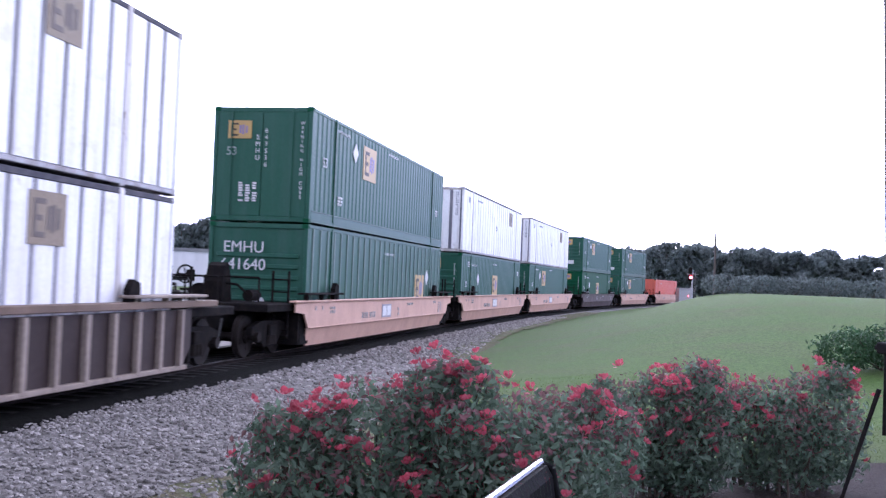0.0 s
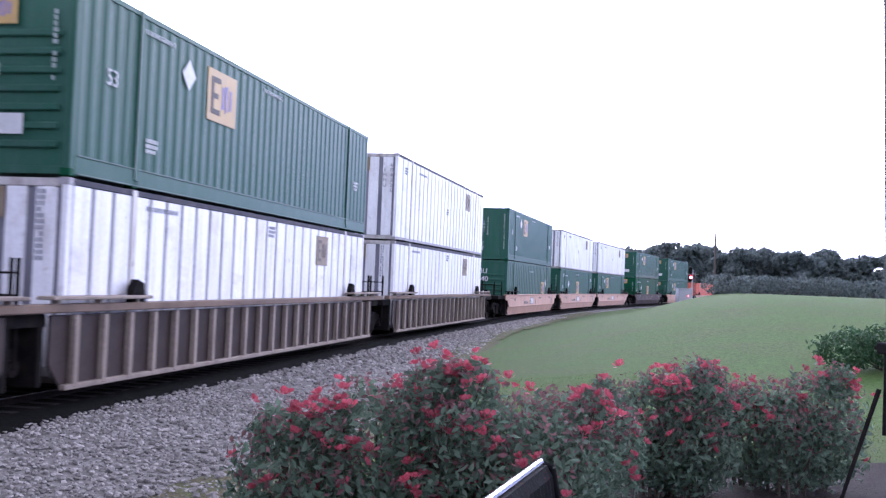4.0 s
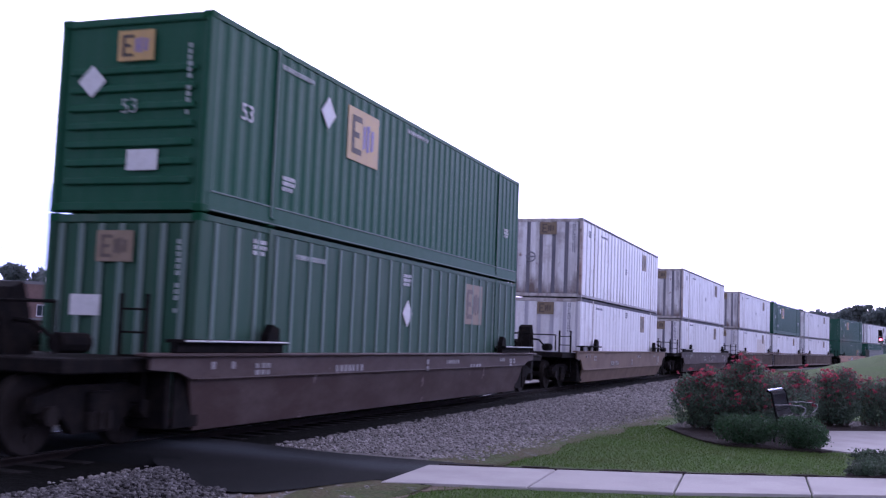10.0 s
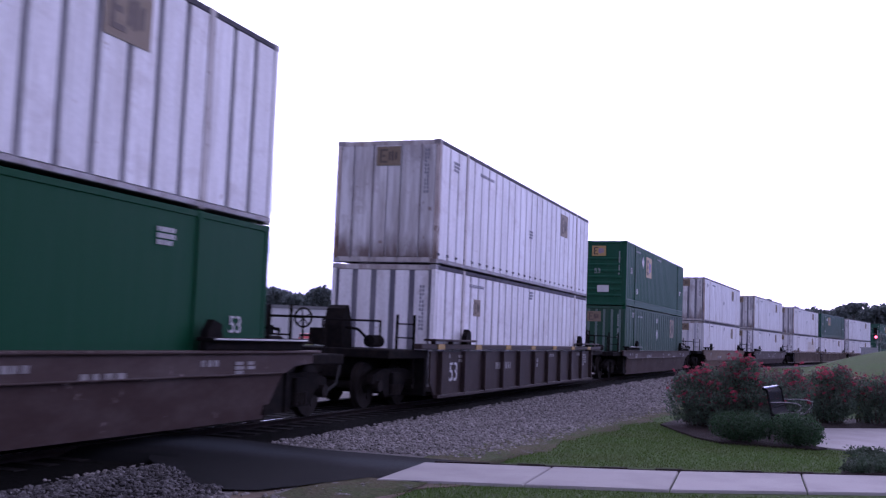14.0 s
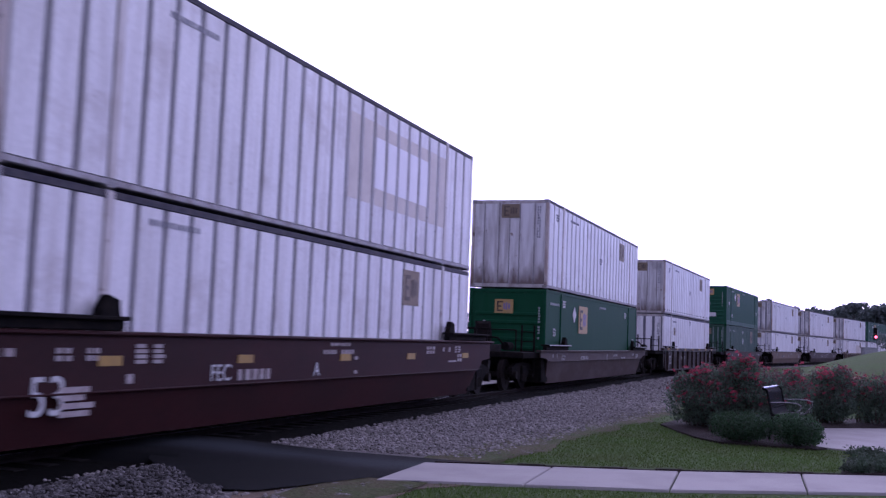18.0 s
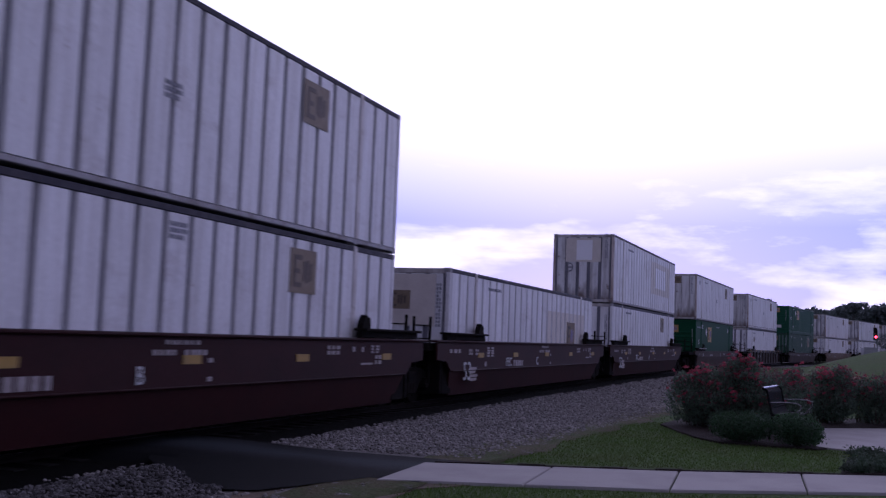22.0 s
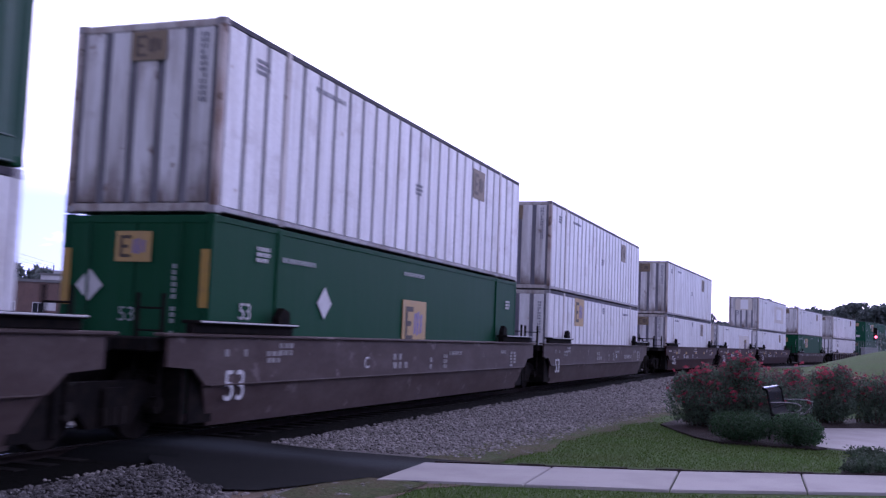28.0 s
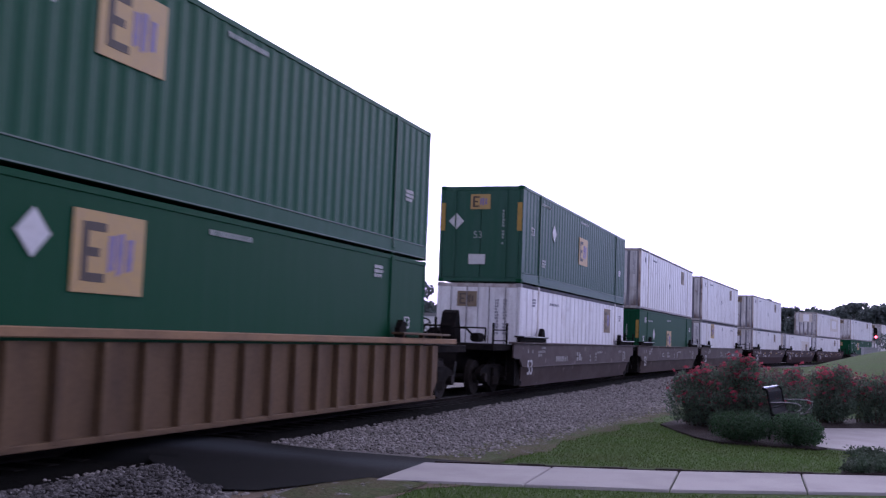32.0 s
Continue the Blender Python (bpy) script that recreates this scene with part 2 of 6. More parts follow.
STREAK = (2.2, 2.2, 0.22)
M = dict(
    white=surface("white_paint", (0.765, 0.755, 0.778), 0.45, second=(0.47, 0.44, 0.43), amount=0.5, scale=2.4, stretch=STREAK,
                  grain=0.07, grain_scale=16, vary=0.06, spots=(0.36, 0.29, 0.25), spot_level=0.665, spot_scale=5.0, scuff=(0.50, 0.46, 0.46)),
    white_fresh=surface("fresh_white_paint", (0.80, 0.79, 0.83), 0.45, second=(0.72, 0.71, 0.74), amount=0.4, scale=2.0, grain=0.03),
    white_grime=surface("white_paint_stained", (0.46, 0.43, 0.42), 0.6, second=(0.20, 0.15, 0.13), amount=0.8, scale=3.0,
                        stretch=(1.6, 1.6, 0.5), grain=0.1, grain_scale=25, vary=0.06),
    white_end=surface("white_end_wall", (0.66, 0.65, 0.67), 0.5, second=(0.32, 0.29, 0.29), amount=0.8, scale=2.4, stretch=STREAK,
                      grain=0.08, vary=0.08, foot=((0.10, 0.06, 0.05), 1.15), scuff=(0.28, 0.24, 0.24),
                      spots=(0.17, 0.10, 0.08), spot_level=0.63, spot_scale=3.5),
    rust_post=surface("rust_streaked_white_post", (0.50, 0.44, 0.42), 0.65, second=(0.24, 0.15, 0.11), amount=0.8, scale=2.2, stretch=(1, 1, 0.5), grain=0.12, vary=0.1,
                      spots=(0.095, 0.050, 0.032), spot_level=0.56, spot_scale=3.0, foot=((0.10, 0.055, 0.04), 1.0)),
    logo_brown=surface("logo_dull_brown", (0.165, 0.108, 0.045), 0.6, second=(0.12, 0.08, 0.05), amount=0.6, scale=7.0, grain=0.1),
    post_white=surface("stained_white_post", (0.60, 0.565, 0.555), 0.55, second=(0.36, 0.31, 0.29), amount=0.8, scale=2.6, stretch=(1, 1, 0.35), grain=0.08, vary=0.12,
                       spots=(0.24, 0.18, 0.15), spot_level=0.60, spot_scale=5.0),
    tan_panel=surface("faded_tan_paint", (0.62, 0.565, 0.515), 0.55, second=(0.50, 0.44, 0.40), amount=0.5, scale=3.0, grain=0.06),
    groove=surface("dirty_seam", (0.135, 0.132, 0.165), 0.7, second=(0.25, 0.24, 0.265), amount=0.7, scale=3.0, stretch=STREAK, grain=0.15),
    groove_pale=surface("pale_seam", (0.44, 0.43, 0.49), 0.6, second=(0.60, 0.59, 0.63), amount=0.7, scale=3.0, stretch=STREAK),
    aluminium=surface("dull_aluminium", (0.30, 0.285, 0.30), 0.5, 0.2, second=(0.12, 0.09, 0.08), amount=0.8, scale=3.0, grain=0.1),
    top_rail=surface("dark_top_rail", (0.05, 0.048, 0.065), 0.6, 0.0, second=(0.12, 0.11, 0.12), amount=0.5, scale=5.0, spec=0.1),
    green=surface("green_paint", (0.0190, 0.078, 0.050), 0.45, second=(0.036, 0.092, 0.070), amount=0.6, scale=1.6, stretch=STREAK,
                  grain=0.06, grain_scale=20, vary=0.05, bump=0.003, bump_scale=3, spec=0.19),
    green_rich=surface("rich_green_paint", (0.0095, 0.074, 0.039), 0.5, second=(0.022, 0.084, 0.054), amount=0.6, scale=1.6, stretch=STREAK,
                       grain=0.06, grain_scale=20, vary=0.05, bump=0.003, bump_scale=3, spec=0.12),
    green_dark=surface("green_paint_deep", (0.0048, 0.058, 0.025), 0.55, second=(0.011, 0.064, 0.034), amount=0.5, scale=2.0, stretch=STREAK,
                       grain=0.06, vary=0.05, spec=0.07),
    # faded paint of the ribs; also colours the painted highlights on the bottom rail
    green_pale=surface("faded_green_rib_and_highlight", (0.115, 0.175, 0.150), 0.5, second=(0.16, 0.20, 0.18), amount=0.6, scale=3.0, stretch=STREAK, vary=0.06, spec=0.22),
    orange_box=surface("orange_paint", (0.52, 0.095, 0.055), 0.5, second=(0.36, 0.08, 0.05), amount=0.5, scale=2.0, stretch=STREAK, vary=0.05),
    logo=surface("logo_yellow", (0.40, 0.255, 0.070), 0.5, second=(0.32, 0.21, 0.10), amount=0.5, scale=6.0, grain=0.06),
    logo_old=surface("weathered_logo", (0.19, 0.140, 0.088), 0.6, second=(0.24, 0.19, 0.135), amount=0.5, scale=8.0, grain=0.1),
    logo_dark=surface("logo_dark_brown", (0.045, 0.03, 0.02), 0.6, grain=0.1),
    logo_worn=surface("logo_worn_brown", (0.085, 0.062, 0.048), 0.6, second=(0.13, 0.10, 0.075), amount=0.6, scale=9.0, grain=0.1),
    logo_blue=surface("logo_violet", (0.17, 0.14, 0.28), 0.6, second=(0.32, 0.22, 0.20), amount=0.6, scale=8.0),
    yellow=surface("yellow_marking", (0.36, 0.215, 0.025), 0.5, second=(0.2, 0.13, 0.04), amount=0.5, scale=8.0),
    mark=surface("white_marking", (0.56, 0.56, 0.57), 0.55, second=(0.42, 0.42, 0.42), amount=0.5, scale=9.0),
    mark_soft=surface("soft_white_marking", (0.33, 0.36, 0.35), 0.55, second=(0.20, 0.25, 0.23), amount=0.6, scale=9.0),
    mark_faint=surface("faded_white_marking", (0.26, 0.31, 0.29), 0.55, second=(0.14, 0.19, 0.17), amount=0.6, scale=9.0),
    mark_worn=surface("worn_white_marking", (0.27, 0.255, 0.25), 0.6, second=(0.12, 0.105, 0.10), amount=0.7, scale=7.0),
    mark_red=surface("reddish_white_marking", (0.38, 0.335, 0.33), 0.6, second=(0.20, 0.15, 0.145), amount=0.7, scale=9.0),
    mark_dark=surface("dark_marking", (0.21, 0.21, 0.25), 0.6, second=(0.34, 0.34, 0.37), amount=0.5, scale=9.0),
    tan=surface("tan_well_paint", (0.52, 0.33, 0.255), 0.6, second=(0.36, 0.235, 0.185), amount=0.5, scale=1.6, stretch=(1, 1, 0.6),
                grain=0.08, grain_scale=18, spots=(0.12, 0.08, 0.06), spot_level=0.70, spec=0.12),
    mauve=surface("brown_well_paint", (0.056, 0.036, 0.032), 0.6, second=(0.098, 0.076, 0.070), amount=0.6, scale=1.5, stretch=(0.6, 1, 1.6),
                  grain=0.1, grain_scale=15, spots=(0.2232, 0.1798, 0.1674), spot_level=0.64, spot_scale=2.6, spec=0.12),
    grey_well=surface("grey_brown_well_paint", (0.062, 0.043, 0.040), 0.6, second=(0.108, 0.086, 0.081), amount=0.6, scale=1.4,
                      stretch=(0.6, 1, 1.4), grain=0.1, grain_scale=15, spots=(0.150, 0.122, 0.116), spot_level=0.60, spot_scale=2.2, spec=0.12),
    red_well=surface("dark_red_well_paint", (0.033, 0.0078, 0.0080), 0.6, second=(0.018, 0.0062, 0.006), amount=0.6, scale=1.2,
                     stretch=(0.6, 1, 1.2), grain=0.1, grain_scale=12, spec=0.12),
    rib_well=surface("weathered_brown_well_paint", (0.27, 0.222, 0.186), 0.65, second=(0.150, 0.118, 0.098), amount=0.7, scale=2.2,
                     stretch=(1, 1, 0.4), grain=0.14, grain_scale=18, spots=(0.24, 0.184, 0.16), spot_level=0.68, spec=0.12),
    # dark brown paint; also stands for the shade between the rib_well posts
    dark_well=surface("dark_brown_well_and_recess_shade", (0.037, 0.026, 0.0245), 0.6, second=(0.056, 0.041, 0.039), amount=0.6, scale=1.8,
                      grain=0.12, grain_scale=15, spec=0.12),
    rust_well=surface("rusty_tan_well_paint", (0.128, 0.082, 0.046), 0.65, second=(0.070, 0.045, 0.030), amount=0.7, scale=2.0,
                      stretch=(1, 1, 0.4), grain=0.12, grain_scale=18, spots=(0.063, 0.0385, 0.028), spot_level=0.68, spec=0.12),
    # paler version of the rusty tan, for the top chord
    rust_flange=surface("rusty_tan_chord_pale", (0.270, 0.165, 0.088), 0.65, second=(0.165, 0.105, 0.065), amount=0.7, scale=1.8, stretch=(0.5, 1, 1), grain=0.12,
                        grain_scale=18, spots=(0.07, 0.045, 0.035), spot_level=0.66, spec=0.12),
    tan_worn=surface("worn_tan_well_paint", (0.170, 0.120, 0.090), 0.65, second=(0.100, 0.072, 0.056), amount=0.7, scale=1.8, stretch=(0.7, 1, 0.8),
                     grain=0.12, grain_scale=18, spots=(0.06, 0.04, 0.03), spot_level=0.68, spec=0.12),
    iron=surface("black_iron", (0.009, 0.0082, 0.0086), 0.85, 0.0, second=(0.022, 0.017, 0.0145), amount=0.6, scale=6.0, grain=0.2, spec=0.04),
    wheel=surface("wheel_steel", (0.021, 0.0175, 0.01645), 0.7, 0.0, second=(0.0105, 0.0084, 0.007), amount=0.6, scale=6.0, grain=0.1, spec=0.05),
    rail=surface("rusty_rail_side", (0.017, 0.013, 0.012), 0.7, 0.3, second=(0.011, 0.009, 0.0085), amount=0.6, scale=8.0, grain=0.15, spec=0.05),
    rail_top=surface("worn_rail_head", (0.55, 0.55, 0.58), 0.25, 0.95, grain=0.05),
    tie=surface("creosoted_timber", (0.008, 0.007, 0.0065), 0.85, second=(0.017, 0.015, 0.014), amount=0.6, scale=5.0, stretch=(1, 6, 1), grain=0.2, bump=0.01, spec=0.12),
    # near-black: oil stains plus the shade under the train, put into the colour
    oily_shaded=surface("oily_shaded_ballast", (0.0035, 0.0036, 0.0034), 0.9, second=(0.0085, 0.0085, 0.008), amount=0.5, scale=4.0, grain=0.4, grain_scale=22, bump=0.03, bump_scale=18, spec=0.03),
    gravel=surface("grey_ballast_bed", (0.155, 0.145, 0.138), 0.9, second=(0.10, 0.093, 0.088), amount=0.7, scale=1.5, grain=0.4, grain_scale=22, bump=0.03, bump_scale=18, spec=0.12),
    stone=island(surface("grey_ballast_stone", (0.25, 0.234, 0.224), 0.85, second=(0.150, 0.139, 0.132), amount=0.6, scale=1.2, grain=0.2, grain_scale=60, spec=0.12), 0.42),
    # darker version of the ballast stone, used for the heap
    stone_dark=island(surface("darker_ballast_stone", (0.120, 0.114, 0.113), 0.85, second=(0.055, 0.052, 0.052), amount=0.7, scale=1.6, grain=0.25, grain_scale=60, spec=0.1), 0.62),
    asphalt=surface("asphalt", (0.0046, 0.0054, 0.0062), 0.85, second=(0.0080, 0.0090, 0.0100), amount=0.9, scale=0.7, grain=0.3, grain_scale=120, bump=0.004, bump_scale=90, spec=0.06),
    concrete=surface("pale_concrete", (0.38, 0.358, 0.350), 0.85, second=(0.28, 0.262, 0.258), amount=0.6, scale=1.4, grain=0.08, grain_scale=70,
                     vary=0.05, bump=0.002, bump_scale=60, spec=0.12),
    grass=surface("lawn", (0.056, 0.100, 0.023), 0.95, second=(0.068, 0.084, 0.032), amount=0.7, scale=0.55, grain=0.35, grain_scale=14,
                  bump=0.03, bump_scale=20, spots=(0.11, 0.092, 0.058), spot_level=0.70, spot_scale=1.1, spec=0.1),
    blade=island(surface("grass_blades", (0.080, 0.142, 0.034), 0.7, second=(0.098, 0.120, 0.046), amount=0.7, scale=0.7, spec=0.1), 0.14),
    mulch=surface("dark_mulch", (0.026, 0.020, 0.018), 0.95, second=(0.045, 0.034, 0.030), amount=0.6, scale=6.0, grain=0.4, grain_scale=40, bump=0.03, bump_scale=25, spec=0.12),
    dirt=surface("bare_dirt", (0.16, 0.125, 0.095), 0.95, second=(0.10, 0.085, 0.06), amount=0.7, scale=2.0, grain=0.25, grain_scale=30, bump=0.015, bump_scale=25, spec=0.1),
    verge=surface("weedy_verge", (0.085, 0.075, 0.042), 0.95, second=(0.055, 0.085, 0.025), amount=0.9, scale=2.2, grain=0.35, grain_scale=25, bump=0.03, bump_scale=22,
                  spots=(0.15, 0.14, 0.14), spot_level=0.60, spot_scale=4.0, spec=0.1),
    faded_green=surface("faded_green_paint", (0.027, 0.076, 0.049), 0.5, second=(0.060, 0.096, 0.072), amount=0.7, scale=1.8, stretch=STREAK, grain=0.08, vary=0.05, spec=0.10),
    rose_leaf=island(surface("rose_leaves", (0.096, 0.146, 0.100), 0.6, second=(0.140, 0.176, 0.130), amount=0.6, scale=2.0, spec=0.25), 0.45),
    rose_young=island(surface("young_rose_shoots", (0.17, 0.082, 0.088), 0.55, second=(0.125, 0.095, 0.08), amount=0.6, scale=3.0, spec=0.25), 0.4),
    shrub_leaf=island(surface("shrub_leaves", (0.036, 0.080, 0.036), 0.5, second=(0.062, 0.102, 0.055), amount=0.6, scale=4.0, spec=0.25), 0.4),
    cover_leaf=island(surface("ground_cover_leaves", (0.050, 0.080, 0.048), 0.6, second=(0.095, 0.110, 0.085), amount=0.6, scale=4.0, spec=0.25), 0.4),
    # leaf colour made paler and bluer: the haze of distance is painted in
    tree_leaf=island(surface("hazed_tree_leaves", (0.104, 0.130, 0.126), 0.7, second=(0.128, 0.146, 0.138), amount=0.7, scale=0.3, spec=0.25), 0.4),
    stem=surface("woody_stem", (0.07, 0.05, 0.035), 0.85, second=(0.04, 0.03, 0.025), amount=0.6, scale=8.0, grain=0.2),
    petal=surface("red_petals", (0.34, 0.050, 0.075), 0.55, second=(0.44, 0.14, 0.17), amount=0.6, scale=30.0, vary=0.25),
    bark=surface("bark", (0.055, 0.045, 0.038), 0.9, second=(0.09, 0.075, 0.065), amount=0.6, scale=3.0, stretch=(3, 3, 0.5), grain=0.2),
    pole=surface("weathered_pole_wood", (0.075, 0.060, 0.050), 0.85, second=(0.05, 0.04, 0.035), amount=0.6, scale=3.0, stretch=(3, 3, 0.3), grain=0.2),
    bench=surface("black_bench_steel", (0.005, 0.005, 0.0055), 0.6, 0.0, second=(0.010, 0.010, 0.0105), amount=0.4, scale=12.0, bump=0.002, bump_scale=150, spec=0.04),
    chrome=surface("worn_bright_steel", (0.26, 0.26, 0.275), 0.25, 0.9, second=(0.18, 0.18, 0.18), amount=0.4, scale=10.0),
    galvan=surface("galvanised_steel", (0.36, 0.37, 0.38), 0.45, 0.5, second=(0.25, 0.25, 0.26), amount=0.5, scale=5.0),
    brick=surface("red_brick_wall", (0.185, 0.118, 0.108), 0.85, second=(0.13, 0.088, 0.084), amount=0.6, scale=1.2, grain=0.15, grain_scale=8),
    render_wall=surface("white_painted_wall", (0.68, 0.67, 0.70), 0.75, second=(0.42, 0.42, 0.44), amount=0.5, scale=0.4, stretch=(1, 1, 0.3), grain=0.05),
    dark_glass=surface("dark_window_glass", (0.02, 0.022, 0.026), 0.08, 0.0, grain=0.05),
    roof=surface("grey_roofing", (0.20, 0.20, 0.21), 0.8, second=(0.13, 0.13, 0.14), amount=0.5, scale=0.6, grain=0.1),
    red_paint=surface("red_paint", (0.42, 0.04, 0.04), 0.5, second=(0.3, 0.04, 0.04), amount=0.5, scale=2.0),
    car_white=surface("white_car_paint", (0.62, 0.62, 0.64), 0.3, second=(0.5, 0.5, 0.52), amount=0.4, scale=3.0),
    rubber=surface("black_rubber", (0.018, 0.018, 0.018), 0.8, grain=0.15),
    red_light=glow("red_signal_light", (1.0, 0.05, 0.06), 14.0),
    cool_light=glow("cool_lamp_light", (0.80, 1.0, 0.88), 9.0),
    head_light=glow("white_head_light", (1.0, 0.86, 0.78), 10.0),
    lamp_light=glow("warm_lamp_light", (1.0, 0.55, 0.22), 6.0),
)


# ---- mesh helpers ----
def box(bm, x0, x1, y0, y1, z0, z1, bevel=0.0):
    """A box between two corners, its edges chamfered if bevel is given."""
    if bevel <= 0:
        v = [bm.verts.new((x, y, z)) for x in (x0, x1) for y in (y0, y1) for z in (z0, z1)]
        for f in ((0, 1, 3, 2), (4, 6, 7, 5), (0, 4, 5, 1), (2, 3, 7, 6), (0, 2, 6, 4), (1, 5, 7, 3)):
            bm.faces.new([v[i] for i in f])
        return bm
    b = min(bevel, (x1 - x0) * 0.4, (y1 - y0) * 0.4, (z1 - z0) * 0.4)
    lo, hi = (x0, y0, z0), (x1, y1, z1)
    pts = {}
    for c in range(8):
        sgn = [(c >> a) & 1 for a in range(3)]
        for ax in range(3):
            p = [(hi[a] - b if sgn[a] else lo[a] + b) for a in range(3)]
            p[ax] = hi[ax] if sgn[ax] else lo[ax]
            pts[c, ax] = bm.verts.new(p)
    for ax in range(3):
        o1, o2 = [a for a in range(3) if a != ax]
        for sd in (0, 1):
            ring = []
            for i, j in ((0, 0), (1, 0), (1, 1), (0, 1)):
                ring.append(pts[(sd << ax) | (i << o1) | (j << o2), ax])
            bm.faces.new(ring)
        for i in (0, 1):
            for j in (0, 1):
                c0 = (i << o1) | (j << o2)
                c1 = c0 | (1 << ax)
                bm.faces.new((pts[c0, o1], pts[c1, o1], pts[c1, o2], pts[c0, o2]))
    for c in range(8):
        bm.faces.new((pts[c, 0], pts[c, 1], pts[c, 2]))
    return bm


def tube(bm, a, b, r, n=8, r2=None):
    """A round bar from a to b, tapering to r2."""
    a, b = Vector(a), Vector(b)
    r2 = r if r2 is None else r2
    d = (b - a).normalized()
    u = d.orthogonal().normalized()
    w = d.cross(u)
    rings = []
    for p, rad in ((a, r), (b, r2)):
        rings.append([bm.verts.new(p + (u * math.cos(k * math.tau / n) + w * math.sin(k * math.tau / n)) * rad) for k in range(n)])
    for k in range(n):
        bm.faces.new((rings[0][k], rings[0][(k + 1) % n], rings[1][(k + 1) % n], rings[1][k]))
    bm.faces.new(rings[0][::-1])
    bm.faces.new(rings[1])
    return bm


def pipe(bm, pts, r, n=8):
    for a, b in zip(pts, pts[1:]):
        tube(bm, a, b, r, n)
    return bm


def prism(bm, outline, y0, y1):
    """A plate with an outline in x and z, between two y."""
    a = [bm.verts.new((x, y0, z)) for x, z in outline]
    b = [bm.verts.new((x, y1, z)) for x, z in outline]
    bm.faces.new(a)
    bm.faces.new(b[::-1])
    for i in range(len(a)):
        j = (i + 1) % len(a)
        bm.faces.new((a[j], a[i], b[i], b[j]))
    return bm


def slab(bm, outline, z0, z1):
    """A flat slab with an outline in x and y."""
    a = [bm.verts.new((x, y, z0)) for x, y in outline]
    b = [bm.verts.new((x, y, z1)) for x, y in outline]
    bm.faces.new(a[::-1])
    bm.faces.new(b)
    for i in range(len(a)):
        j = (i + 1) % len(a)
        bm.faces.new((a[i], a[j], b[j], b[i]))
    return bm


def mesh(name, bm, material):
    bmesh.ops.recalc_face_normals(bm, faces=bm.faces)
    me = bpy.data.meshes.new(name)
    bm.to_mesh(me)
    bm.free()
    me.materials.append(material)
    return me


def raw_mesh(name, verts, faces, material):
    me = bpy.data.meshes.new(name)
    me.from_pydata(verts, [], faces)
    me.materials.append(material)
    return me


def part(name, shape, material, parent, label="", at=None):
    """Links a bmesh, or a mesh that is already made, as one object under a thing or a part."""
    me = shape if isinstance(shape, bpy.types.Mesh) else mesh(name, shape, material)
    ob = new(name, me)
    ob.parent = parent
    if at is not None:
        ob.matrix_basis = at if isinstance(at, Matrix) else Matrix.Translation(at)
    return tagged(ob, label) if label else ob


def thing(name, label, category, group="", kind="", at=None):
    ob = tagged(new(name), label, category, group, kind)
    if at is not None:
        ob.matrix_basis = at
    return ob


def solid(name, shape, material, label, category, group="", kind="", at=None):
    me = shape if isinstance(shape, bpy.types.Mesh) else mesh(name, shape, material)
    ob = tagged(new(name, me), label, category, group, kind)
    if at is not None:
        ob.matrix_basis = at
    return ob


def B():
    return bmesh.new()


_kept = {}


def once(key, make, material):
    """A mesh that alike parts share."""
    if key not in _kept:
        bm = B()
        make(bm)
        _kept[key] = mesh(key[0] if isinstance(key, tuple) else key, bm, material)
    return _kept[key]


def letters(text, size, material, key):
    """Flat lettering as a mesh in the x-z plane that faces -y."""
    if key not in _kept:
        cu = bpy.data.curves.new("lettering", "FONT")
        cu.body, cu.size, cu.align_x, cu.align_y, cu.extrude = text, size, "CENTER", "CENTER", 0.004
        tmp = bpy.data.objects.new("lettering", cu)
        scene.collection.objects.link(tmp)
        dg = bpy.context.evaluated_depsgraph_get()
        me = bpy.data.meshes.new_from_object(tmp.evaluated_get(dg))
        bpy.data.objects.remove(tmp)
        me.transform(pose(0, 0, 0, 90))
        me.materials.clear()
        me.materials.append(material)
        _kept[key] = me
    return _kept[key]


for key in ("rose_leaf", "rose_young", "shrub_leaf", "cover_leaf", "tree_leaf", "blade", "petal"):
    leafy(M[key], 0.5)


# ---- ground ----
def smooth(a, b, v):
    t = min(1.0, max(0.0, (v - a) / (b - a)))
    return t * t * (3 - 2 * t)


def line_x(y):
    return float(np.interp(y, LINE_Y, LINE_X))


def ground_z(x, y):
    """The lawn is level by the path and swells into a grass bank beside the line further on."""
    side = x - line_x(y) * 1.0
    rise = smooth(4.5, 15.5, side) * smooth(24.0, 50.0, y) * (1 - smooth(72.0, 105.0, y))
    z = 1.95 * rise + 0.03 * noise.noise((x * 0.21, y * 0.21, 1.3)) * smooth(24, 34, y)
    if side < -6:
        z -= 0.15 * smooth(6, 20, -side)
    near = abs(side) * 0.94
    z -= 0.30 * (1 - smooth(0.8, 2.6, near)) + 0.05 * (1 - smooth(4.4, 5.6, near))
    return z


def axis(lo, hi, near_lo, near_hi, step):
    v = list(np.arange(near_lo, near_hi + 0.01, step))
    d = step
    while v[-1] < hi:
        d *= 1.22
        v.append(v[-1] + d)
    d = step
    while v[0] > lo:
        d *= 1.22
        v.insert(0, v[0] - d)
    return v


gx, gy = axis(-2600, 2600, -14, 42, 0.8), axis(-1500, 3800, 2, 112, 0.8)
gv = [(x, y, ground_z(x, y)) for y in gy for x in gx]
nx = len(gx)
gf = [(j * nx + i, j * nx + i + 1, (j + 1) * nx + i + 1, (j + 1) * nx + i) for j in range(len(gy) - 1) for i in range(nx - 1)]
